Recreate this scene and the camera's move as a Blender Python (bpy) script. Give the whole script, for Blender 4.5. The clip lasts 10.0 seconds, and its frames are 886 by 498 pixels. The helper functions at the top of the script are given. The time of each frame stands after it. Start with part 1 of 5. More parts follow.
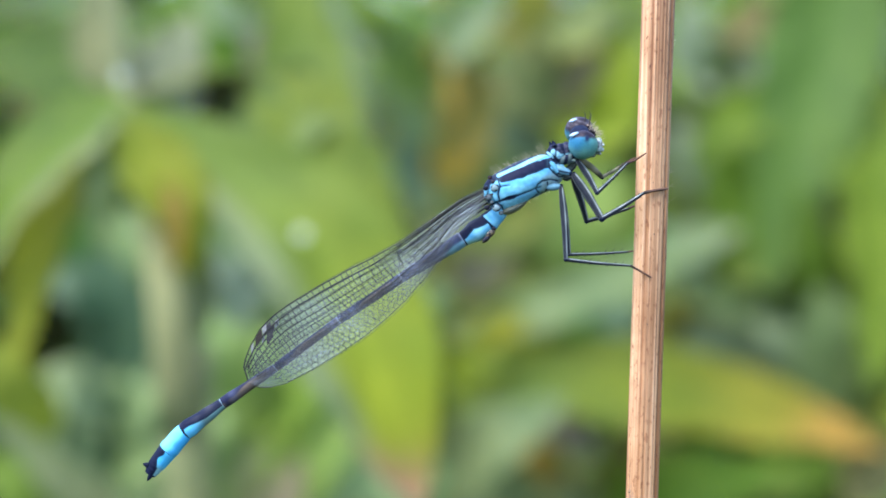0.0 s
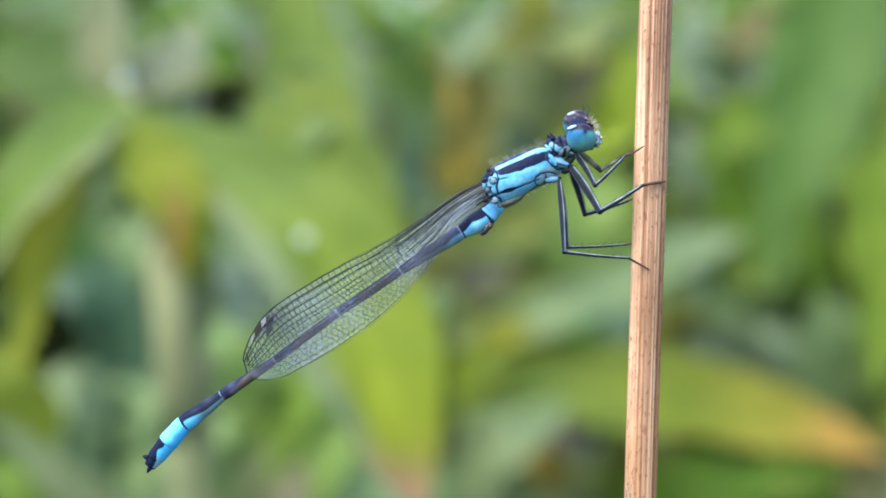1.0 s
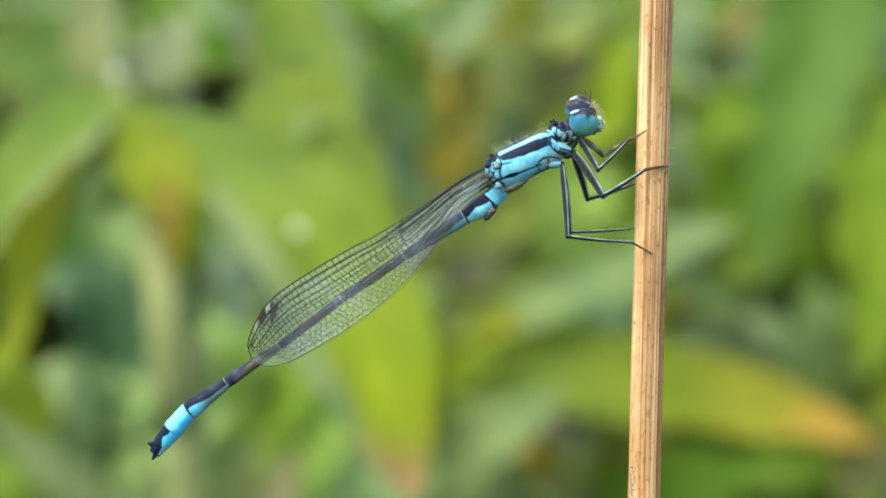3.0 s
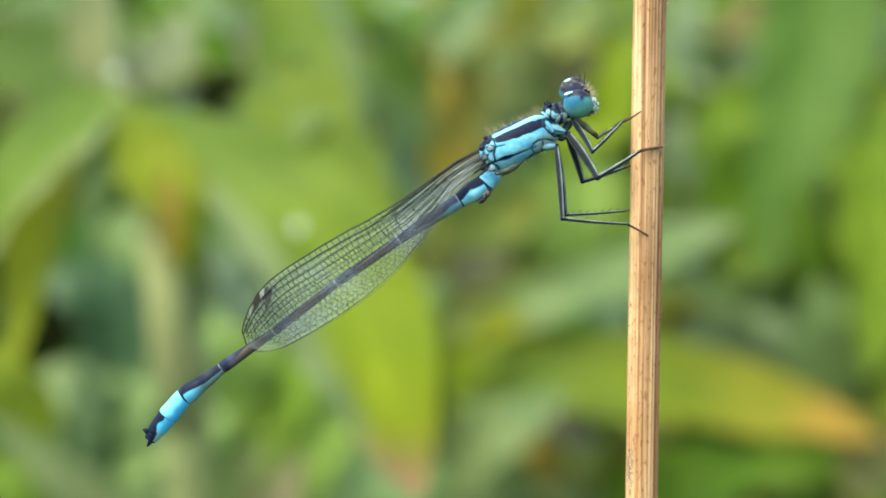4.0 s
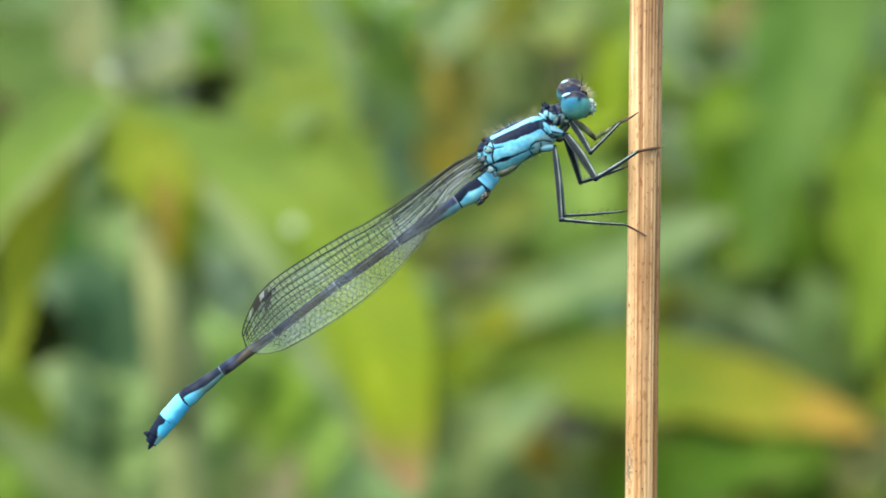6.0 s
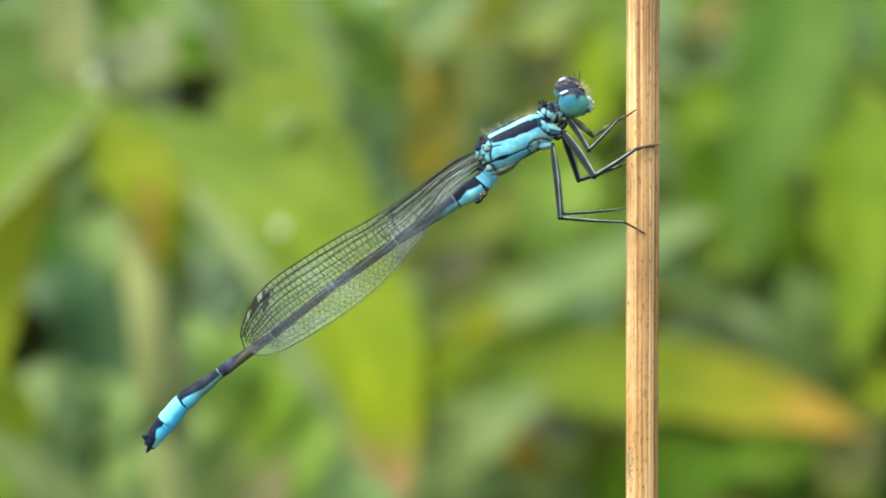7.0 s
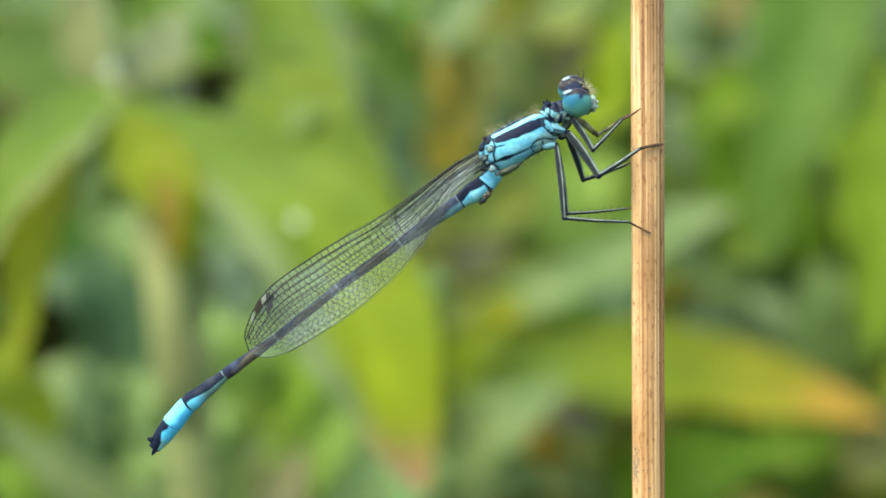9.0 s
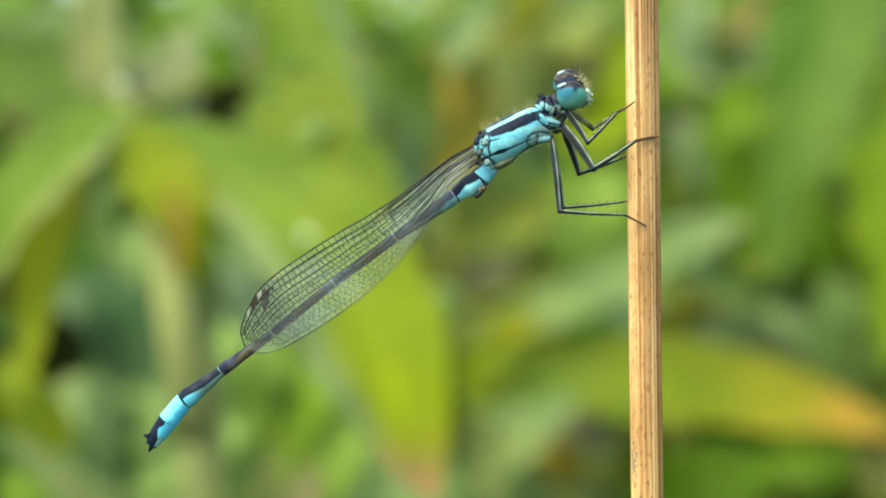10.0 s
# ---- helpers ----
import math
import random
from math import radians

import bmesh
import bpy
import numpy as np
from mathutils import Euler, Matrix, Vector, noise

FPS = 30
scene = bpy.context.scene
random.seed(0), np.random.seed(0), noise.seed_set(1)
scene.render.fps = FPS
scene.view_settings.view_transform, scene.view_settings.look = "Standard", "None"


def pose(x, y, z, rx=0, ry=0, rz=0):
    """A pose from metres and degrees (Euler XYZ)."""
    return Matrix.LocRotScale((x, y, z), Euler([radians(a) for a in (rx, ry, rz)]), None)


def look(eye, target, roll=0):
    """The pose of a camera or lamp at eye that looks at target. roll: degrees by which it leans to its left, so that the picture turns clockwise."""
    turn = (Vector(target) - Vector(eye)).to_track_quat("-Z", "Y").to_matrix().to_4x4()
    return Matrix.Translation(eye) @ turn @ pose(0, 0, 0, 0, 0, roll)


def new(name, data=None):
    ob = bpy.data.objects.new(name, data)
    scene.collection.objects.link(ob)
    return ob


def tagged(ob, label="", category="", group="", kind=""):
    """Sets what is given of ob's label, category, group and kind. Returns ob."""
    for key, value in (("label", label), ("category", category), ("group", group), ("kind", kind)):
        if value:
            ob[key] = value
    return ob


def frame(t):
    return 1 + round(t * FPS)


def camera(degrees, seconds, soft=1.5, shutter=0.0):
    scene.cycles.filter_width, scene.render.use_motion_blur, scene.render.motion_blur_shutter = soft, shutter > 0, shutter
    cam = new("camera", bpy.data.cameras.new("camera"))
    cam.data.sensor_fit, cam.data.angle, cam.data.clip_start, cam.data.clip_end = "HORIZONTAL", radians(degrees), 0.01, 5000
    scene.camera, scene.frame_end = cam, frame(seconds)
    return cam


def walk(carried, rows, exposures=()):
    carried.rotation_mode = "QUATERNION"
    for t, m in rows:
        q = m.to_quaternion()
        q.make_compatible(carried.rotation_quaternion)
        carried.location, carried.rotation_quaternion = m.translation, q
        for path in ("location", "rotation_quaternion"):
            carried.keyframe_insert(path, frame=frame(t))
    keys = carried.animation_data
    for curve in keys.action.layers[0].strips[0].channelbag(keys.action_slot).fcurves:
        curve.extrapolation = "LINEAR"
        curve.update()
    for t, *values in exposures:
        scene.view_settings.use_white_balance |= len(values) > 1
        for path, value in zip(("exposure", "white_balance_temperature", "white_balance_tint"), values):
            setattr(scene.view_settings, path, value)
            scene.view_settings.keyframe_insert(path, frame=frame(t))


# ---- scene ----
cam = camera(36, 10.0, soft=1.7)
cam.data.dof.use_dof = True
cam.data.dof.focus_distance = 0.0720
cam.data.dof.aperture_fstop = 22.0
PATH = [
    (0.00, pose(0.00002, 0.00048, 0.42203, 84.917, -1.288, 0.388)),
    (0.50, pose(-0.00046, 0.00033, 0.42224, 84.685, -1.490, 0.069)),
    (1.00, pose(0.00029, 0.00018, 0.42124, 85.257, -1.256, 0.530)),
    (1.50, pose(-0.00120, 0.00026, 0.42233, 84.517, -1.490, -0.431)),
    (2.00, pose(-0.00087, 0.00011, 0.42169, 84.987, -1.321, -0.233)),
    (2.50, pose(-0.00074, -0.00008, 0.42140, 84.922, -1.150, -0.135)),
    (4.00, pose(0.00002, 0.00022, 0.41974, 85.135, -0.457, 0.155)),
    (4.50, pose(-0.00042, 0.00024, 0.42036, 84.730, -0.326, -0.166)),
    (5.00, pose(-0.00105, 0.00014, 0.42033, 84.765, -0.437, -0.592)),
    (6.50, pose(-0.00000, -0.00000, 0.42000, 85.000, 0.000, 0.000)),
    (7.00, pose(-0.00116, 0.00030, 0.41994, 85.007, 0.314, -0.964)),
    (7.50, pose(0.00054, 0.00011, 0.41922, 85.525, 0.832, 0.251)),
    (8.00, pose(0.00154, 0.00050, 0.41900, 85.656, 0.885, 0.985)),
    (8.50, pose(0.00252, 0.00075, 0.41891, 85.699, 1.263, 1.692)),
    (9.00, pose(-0.00014, 0.00062, 0.42053, 84.559, 0.718, -0.020)),
    (9.50, pose(0.00048, 0.00078, 0.41980, 84.978, 0.728, 0.317)),
    (10.00, pose(0.00090, 0.00061, 0.41912, 85.446, 1.162, 0.612)),
]
EXPOSURES = [(0.0, 2.38, 5760, 20.5), (1.0, 2.38, 5780, 21), (1.5, 2.38, 5830, 19), (2.0, 2.38, 6270, 10.3), (2.5, 2.38, 7050, 0), (4.0, 2.38, 7000, 0), (5.0, 2.38, 6640, 3.2),
             (6.5, 2.38, 7050, -0.7), (7.5, 2.38, 7980, -6.9), (8.0, 2.38, 8250, -8.2), (8.5, 2.38, 7750, -5.7), (9.0, 2.38, 7250, -2.5), (10.0, 2.38, 8450, -11.2)]
walk(cam, PATH, EXPOSURES)

# ---- sky and sun: a bright, thinly clouded day ----
world = bpy.data.worlds.new("sky")
scene.world = world
world.use_nodes = True
wn = world.node_tree.nodes
sky = wn.new("ShaderNodeTexSky")
sky.sky_type = "NISHITA"
sky.sun_disc = False
SUN_UP, SUN_TURN = 62.0, -126.0
sky.sun_elevation = radians(SUN_UP)
sky.sun_rotation = radians(SUN_TURN)
sky.air_density, sky.dust_density, sky.ozone_density = 1.0, 3.0, 1.0
wn["Background"].inputs["Strength"].default_value = 0.15
world.node_tree.links.new(sky.outputs[0], wn["Background"].inputs["Color"])
sun = new("sun", bpy.data.lights.new("sun", "SUN"))
sun.data.energy, sun.data.angle, sun.data.color = 1.1, radians(55), (1.0, 0.98, 0.93)
sd = Vector((math.sin(radians(SUN_TURN)) * math.cos(radians(SUN_UP)), math.cos(radians(SUN_TURN)) * math.cos(radians(SUN_UP)), math.sin(radians(SUN_UP))))
sun.matrix_world = look(sd * 3, (0, 0, 0))


# ---- materials ----
def material(name):
    m = bpy.data.materials.new(name)
    m.use_nodes = True
    return m, m.node_tree.nodes, m.node_tree.links, m.node_tree.nodes["Principled BSDF"]


def noise_node(n, l, scale, detail=4.0, stretch=None, coord="Object"):
    tc = n.new("ShaderNodeTexCoord")
    tex = n.new("ShaderNodeTexNoise")
    tex.inputs["Scale"].default_value, tex.inputs["Detail"].default_value = scale, detail
    if stretch:
        mp = n.new("ShaderNodeMapping")
        mp.inputs["Scale"].default_value = stretch
        l.new(tc.outputs[coord], mp.inputs[0])
        l.new(mp.outputs[0], tex.inputs["Vector"])
    else:
        l.new(tc.outputs[coord], tex.inputs["Vector"])
    return tex


def ramp(n, l, src, stops):
    r = n.new("ShaderNodeValToRGB")
    while len(r.color_ramp.elements) < len(stops):
        r.color_ramp.elements.new(0.5)
    for e, (p, c) in zip(r.color_ramp.elements, stops):
        e.position, e.color = p, (*c, 1) if len(c) == 3 else c
    l.new(src, r.inputs[0])
    return r


def mixed(n, l, kind, fac, a, b):
    m = n.new("ShaderNodeMix")
    m.data_type, m.blend_type = "RGBA", kind
    for sock, v in ((m.inputs[0], fac), (m.inputs[6], a), (m.inputs[7], b)):
        if hasattr(v, "is_linked"):
            l.new(v, sock)
        else:
            sock.default_value = v if isinstance(v, float) else (*v, 1)
    return m.outputs[2]


def bumped(n, l, height, strength, distance, bsdf):
    b = n.new("ShaderNodeBump")
    b.inputs["Strength"].default_value, b.inputs["Distance"].default_value = strength, distance
    l.new(height, b.inputs["Height"])
    l.new(b.outputs[0], bsdf.inputs["Normal"])


def chitin(name, rough=0.5, grain=1800.0, gloss=0.07):
    """Insect cuticle: its pattern lies in the mesh's tint, with fine mottling and pits."""
    m, n, l, p = material(name)
    at = n.new("ShaderNodeAttribute")
    at.attribute_name = "tint"
    big = noise_node(n, l, grain * 0.5, 3)
    r = ramp(n, l, big.outputs["Fac"], [(0.3, (0.78, 0.8, 0.84)), (0.7, (1.1, 1.08, 1.05))])
    l.new(mixed(n, l, "MULTIPLY", 1.0, at.outputs["Color"], r.outputs[0]), p.inputs["Base Color"])
    p.inputs["Roughness"].default_value = rough
    p.inputs["Specular IOR Level"].default_value = gloss
    fine = noise_node(n, l, grain * 3, 4)
    bumped(n, l, fine.outputs["Fac"], 0.35, 0.00004, p)
    return m


def plain(name, colour, rough=0.6, grain=3000.0):
    m, n, l, p = material(name)
    t = noise_node(n, l, grain, 4)
    r = ramp(n, l, t.outputs["Fac"], [(0.3, [c * 0.75 for c in colour]), (0.7, [c * 1.2 for c in colour])])
    l.new(r.outputs[0], p.inputs["Base Color"])
    p.inputs["Roughness"].default_value = rough
    p.inputs["Specular IOR Level"].default_value = 0.2
    return m


def membrane_material():
    m, n, l, p = material("wing membrane")
    out = n["Material Output"]
    clear = n.new("ShaderNodeBsdfTransparent")
    clear.inputs["Color"].default_value = (0.97, 0.98, 0.97, 1)
    p.inputs["Base Color"].default_value = (0.5, 0.58, 0.65, 1)
    p.inputs["Roughness"].default_value = 0.25
    p.inputs["Specular IOR Level"].default_value = 0.5
    t = noise_node(n, l, 900, 3)
    bumped(n, l, t.outputs["Fac"], 0.5, 0.0002, p)
    # milky patches among clearer cells, crinkles' sky sheen put into the opacity
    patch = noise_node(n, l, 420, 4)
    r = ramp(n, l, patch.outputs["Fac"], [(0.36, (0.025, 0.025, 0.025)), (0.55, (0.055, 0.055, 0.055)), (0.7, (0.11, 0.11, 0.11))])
    # milkier towards the root: thicker membrane, with its silvery sheen painted as opacity
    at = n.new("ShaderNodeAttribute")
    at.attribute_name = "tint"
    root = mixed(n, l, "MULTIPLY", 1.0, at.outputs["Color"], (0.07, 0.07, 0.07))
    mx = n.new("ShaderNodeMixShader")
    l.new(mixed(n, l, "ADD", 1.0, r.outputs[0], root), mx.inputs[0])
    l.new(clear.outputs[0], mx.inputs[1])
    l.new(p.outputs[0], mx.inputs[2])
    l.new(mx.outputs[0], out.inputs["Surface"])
    return m


def straw_material():
    """Dry, ribbed stalk: tan fibres along it, grey weathering and dark specks."""
    m, n, l, p = material("dry straw")
    fibre = noise_node(n, l, 1.0, 6, (5200, 5200, 38))
    tone = ramp(n, l, fibre.outputs["Fac"], [(0.3, (0.22, 0.125, 0.06)), (0.42, (0.32, 0.205, 0.105)), (0.55, (0.4, 0.275, 0.155)), (0.7, (0.52, 0.4, 0.26))])
    thin = noise_node(n, l, 1.0, 3, (13000, 13000, 90))
    thins = ramp(n, l, thin.outputs["Fac"], [(0.36, (0.74, 0.68, 0.61)), (0.5, (1, 1, 1)), (0.66, (1.1, 1.09, 1.08))])
    blot = noise_node(n, l, 420, 5, (1, 1, 0.3))
    blots = ramp(n, l, blot.outputs["Fac"], [(0.35, (0.66, 0.58, 0.49)), (0.62, (1.08, 1.06, 1.04))])
    a = mixed(n, l, "MULTIPLY", 0.9, tone.outputs[0], thins.outputs[0])
    a = mixed(n, l, "MULTIPLY", 0.9, a, blots.outputs[0])
    speck = noise_node(n, l, 5200, 4, (1, 1, 0.5))
    specks = ramp(n, l, speck.outputs["Fac"], [(0.58, (1, 1, 1)), (0.68, (0.5, 0.36, 0.26))])
    spot = noise_node(n, l, 3300, 3, (1, 1, 0.7))
    spots = ramp(n, l, spot.outputs["Fac"], [(0.68, (1, 1, 1)), (0.75, (0.34, 0.22, 0.15))])
    # broad weathered stretches, browner and dirtier
    worn = noise_node(n, l, 130, 4, (1, 1, 0.7))
    worns = ramp(n, l, worn.outputs["Fac"], [(0.38, (0.78, 0.7, 0.6)), (0.6, (1.05, 1.05, 1.05))])
    a = mixed(n, l, "MULTIPLY", 0.75, a, specks.outputs[0])
    a = mixed(n, l, "MULTIPLY", 0.8, a, spots.outputs[0])
    a = mixed(n, l, "MULTIPLY", 0.8, a, worns.outputs[0])
    skin = n.new("ShaderNodeAttribute")
    skin.attribute_name = "tint"
    a = mixed(n, l, "MULTIPLY", 1.0, a, skin.outputs["Color"])
    a = mixed(n, l, "MULTIPLY", 1.0, a, (0.98, 0.96, 0.94))
    # a patch of grey mould on one rib
    tc = n.new("ShaderNodeTexCoord")
    mp = n.new("ShaderNodeMapping")
    mp.vector_type = "POINT"
    mp.inputs["Location"].default_value = (-7.6, 0.35, 16.4 * 0.28)
    mp.inputs["Scale"].default_value = (1000, 1000, 280)
    l.new(tc.outputs["Object"], mp.inputs[0])
    far = n.new("ShaderNodeVectorMath")
    far.operation = "LENGTH"
    l.new(mp.outputs[0], far.inputs[0])
    rim = ramp(n, l, far.outputs["Value"], [(0.2, (1, 1, 1)), (0.5, (0, 0, 0))])
    mould = noise_node(n, l, 7000, 3)
    grain = ramp(n, l, mould.outputs["Fac"], [(0.42, (0, 0, 0)), (0.56, (1, 1, 1))])
    patch = mixed(n, l, "MULTIPLY", 1.0, rim.outputs[0], grain.outputs[0])
    l.new(mixed(n, l, "MIX", patch, a, (0.09, 0.085, 0.07)), p.inputs["Base Color"])
    p.inputs["Roughness"].default_value = 0.55
    p.inputs["Specular IOR Level"].default_value = 0.3
    bumped(n, l, fibre.outputs["Fac"], 0.7, 0.00013, p)
    return m


def leaf_material(name, scale=220.0, shine=0.55):
    """Leaf blade: tint from the mesh, blotches and a finer mottle, light passing through."""
    m, n, l, p = material(name)
    at = n.new("ShaderNodeAttribute")
    at.attribute_name = "tint"
    big = noise_node(n, l, scale * 0.3, 3)
    small = noise_node(n, l, scale * 3, 4)
    r1 = ramp(n, l, big.outputs["Fac"], [(0.3, (0.72, 0.8, 0.7)), (0.7, (1.2, 1.12, 1.0))])
    r2 = ramp(n, l, small.outputs["Fac"], [(0.3, (0.86, 0.88, 0.85)), (0.7, (1.1, 1.08, 1.05))])
    c = mixed(n, l, "MULTIPLY", 1.0, at.outputs["Color"], r1.outputs[0])
    c = mixed(n, l, "MULTIPLY", 1.0, c, r2.outputs[0])
    l.new(c, p.inputs["Base Color"])
    p.inputs["Roughness"].default_value = shine
    p.inputs["Specular IOR Level"].default_value = 0.12
    bumped(n, l, small.outputs["Fac"], 0.3, 0.0004, p)
    tr = n.new("ShaderNodeBsdfTranslucent")
    l.new(c, tr.inputs["Color"])
    mx = n.new("ShaderNodeMixShader")
    mx.inputs[0].default_value = 0.42
    l.new(p.outputs[0], mx.inputs[1])
    l.new(tr.outputs[0], mx.inputs[2])
    l.new(mx.outputs[0], n["Material Output"].inputs["Surface"])
    return m


def soil_material():
    m, n, l, p = material("soil and litter")
    t = noise_node(n, l, 14, 6)
    r = ramp(n, l, t.outputs["Fac"], [(0.3, (0.03, 0.032, 0.014)), (0.5, (0.055, 0.06, 0.025)), (0.7, (0.06, 0.11, 0.022))])
    l.new(r.outputs[0], p.inputs["Base Color"])
    p.inputs["Roughness"].default_value = 0.95
    t2 = noise_node(n, l, 90, 5)
    bumped(n, l, t2.outputs["Fac"], 0.8, 0.01, p)
    return m


CUTICLE = chitin("blue and black cuticle", 0.5, 1800.0, 0.04)
EYE = chitin("compound eye", 0.5, 3500.0, 0.09)
LEG = chitin("leg cuticle", 0.6, 1800.0, 0.05)
MEMBRANE = membrane_material()
VEIN = plain("wing vein", (0.017, 0.018, 0.014), 0.7)
STIGMA = plain("wing stigma", (0.026, 0.02, 0.014), 0.6)
PALECELL = plain("pale wing cell", (0.22, 0.23, 0.2), 0.5)
# near-black leaf colour that paints the shade of gaps in the foliage
DARK_GAP = plain("dark leaf standing in for a shaded gap", (0.005, 0.007, 0.002), 1.0, 300.0)
DARK_GAP.node_tree.nodes["Principled BSDF"].inputs["Specular IOR Level"].default_value = 0.0
BRISTLE = plain("dark bristle", (0.03, 0.026, 0.02), 0.6)
HAIR = plain("pale hair", (0.45, 0.4, 0.27), 0.6)
STRAW = straw_material()
LEAF = leaf_material("leaf blade")
STALK = leaf_material("green stalk", 150.0, 0.5)
SOIL = soil_material()
DEW = plain("pale fleck", (0.36, 0.42, 0.32), 0.5)

CYAN = (0.08, 0.3, 0.465)
PALE = (0.2, 0.5, 0.62)
BLACK = (0.006, 0.0095, 0.023)


# ---- mesh builders ----
def mixc(a, b, k):
    k = max(0.0, min(1.0, k))
    return tuple(x + (y - x) * k for x, y in zip(a, b))


def step(x, edge, soft):
    k = max(0.0, min(1.0, (x - edge) / soft + 0.5))
    return k * k * (3 - 2 * k)


def curve_points(pts, m):
    """Smooth curve through a few points, m + 1 places along it."""
    pts = [Vector(p) for p in pts]
    if len(pts) == 2:
        return [pts[0].lerp(pts[1], i / m) for i in range(m + 1)]
    out = []
    for i in range(m + 1):
        x = i / m * (len(pts) - 1)
        k = min(int(x), len(pts) - 2)
        u = x - k
        p1, p2 = pts[k], pts[k + 1]
        p0 = pts[k - 1] if k else p1 * 2 - p2
        p3 = pts[k + 2] if k + 2 < len(pts) else p2 * 2 - p1
        out.append(0.5 * (2 * p1 + (p2 - p0) * u + (2 * p0 - 5 * p1 + 4 * p2 - p3) * u * u + (3 * p1 - p0 - 3 * p2 + p3) * u ** 3))
    return out


def sample(values, u):
    x = u * (len(values) - 1)
    k = min(int(x), len(values) - 2)
    return values[k] + (values[k + 1] - values[k]) * (x - k)


def mesh_of(name, verts, faces, tints=None, smooth=True, scale=0.001):
    me = bpy.data.meshes.new(name)
    me.from_pydata([tuple(c * scale for c in v) for v in verts], [], faces)
    if tints:
        at = me.attributes.new("tint", "FLOAT_COLOR", "POINT")
        at.data.foreach_set("color", [c for t in tints for c in (*t, 1.0)])
    if smooth:
        me.polygons.foreach_set("use_smooth", [True] * len(me.polygons))
    return me


def loft(name, pts, up, high, wide, colour, n=28, m=40, closed=True, shape=None, paint=None):
    """A body drawn along a curve: high and wide are half sizes along it, colour(s, angle) its pattern; angle 0 is the back, + the near side."""
    c = curve_points(pts, m)
    up = Vector(up)
    verts, faces, tints = [], [], []
    for i, p in enumerate(c):
        s = i / m
        t = (c[min(i + 1, m)] - c[max(i - 1, 0)]).normalized()
        u = (up - t * up.dot(t)).normalized()
        side = t.cross(u)
        if side.y > 0:
            side = -side
        a, b = sample(high, s), sample(wide, s)
        for j in range(n):
            g = 2 * math.pi * j / n
            k = shape(s, g) if shape else 1.0
            v = p + u * (math.cos(g) * a * k) + side * (math.sin(g) * b * k)
            if paint:
                tint, press = paint(v, s)
                verts.append(v + (p - v).normalized() * press)
                tints.append(tint)
                continue
            verts.append(v)
            deg = math.degrees(g)
            tints.append(colour(s, deg if deg <= 180 else deg - 360))
    for i in range(m):
        for j in range(n):
            a, b = i * n + j, i * n + (j + 1) % n
            faces.append((a, b, b + n, a + n))
    if closed:
        faces.append(tuple(range(n)))
        faces.append(tuple(m * n + j for j in range(n - 1, -1, -1)))
    return mesh_of(name, verts, faces, tints)


def globe(name, centre, axes, colour, n=40, m=28):
    """An ellipsoid on three half axes; colour(x, y, z) with each from -1 to 1 along them."""
    a, b, c = (Vector(v) for v in axes)
    verts, faces, tints = [], [], []
    for i in range(m + 1):
        f = math.pi * i / m
        for j in range(n):
            g = 2 * math.pi * j / n
            x, y, z = math.sin(f) * math.cos(g), math.sin(f) * math.sin(g), math.cos(f)
            verts.append(Vector(centre) + a * x + b * y + c * z)
            tints.append(colour(x, y, z))
    for i in range(m):
        for j in range(n):
            p, q = i * n + j, i * n + (j + 1) % n
            faces.append((p, q, q + n, p + n))
    return mesh_of(name, verts, faces, tints)


def threads(name, lines, sides=4):
    """Thin tapering threads in one mesh; each a list of points and two half widths."""
    verts, faces = [], []
    for pts, r0, r1 in lines:
        base = len(verts)
        k = len(pts)
        for i, p in enumerate(pts):
            t = (Vector(pts[min(i + 1, k - 1)]) - Vector(pts[max(i - 1, 0)])).normalized()
            u = t.cross(Vector((0, 1, 0)))
            u = u.normalized() if u.length > 1e-4 else Vector((1, 0, 0))
            v = t.cross(u)
            r = r0 + (r1 - r0) * i / (k - 1)
            for j in range(sides):
                g = 2 * math.pi * (j + 0.5) / sides
                verts.append(Vector(p) + u * (math.cos(g) * r) + v * (math.sin(g) * r))
        for i in range(k - 1):
            for j in range(sides):
                a, b = base + i * sides + j, base + i * sides + (j + 1) % sides
                faces.append((a, b, b + sides, a + sides))
    return mesh_of(name, verts, faces)


def part(name, me, mat, parent, label=""):
    ob = new(name, me)
    me.materials.append(mat)
    ob.parent = parent
    return tagged(ob, label)


# the frame in which the insect and its stalk stand: x along the picture plane, y away, z up
STANCE = Matrix.Translation((0.0020, 0.0725, 0.4185)) @ pose(0, 0, 0, -5)


# ---- the ground ----
def build_ground():
    verts, faces = [], []
    rings = [0.0, 0.2, 0.5, 0.9, 1.5, 2.5, 4, 8, 20, 60, 250, 900, 3000]
    k = 48
    for r in rings:
        for j in range(k):
            g = 2 * math.pi * j / k
            x, y = r * math.cos(g), r * math.sin(g)
            z = 0.02 * noise.noise((x * 1.3, y * 1.3, 0)) if 0.05 < r < 30 else 0.0
            verts.append((x, y, z - 0.01))
    for i in range(len(rings) - 1):
        for j in range(k):
            a, b = i * k + j, i * k + (j + 1) % k
            faces.append((a, b, b + k, a + k))
    me = mesh_of("ground", verts, faces, None, True, 1.0)
    me.materials.append(SOIL)
    return tagged(new("ground", me), "dark soil and plant litter under the meadow", "ground", kind="structure")


build_ground()


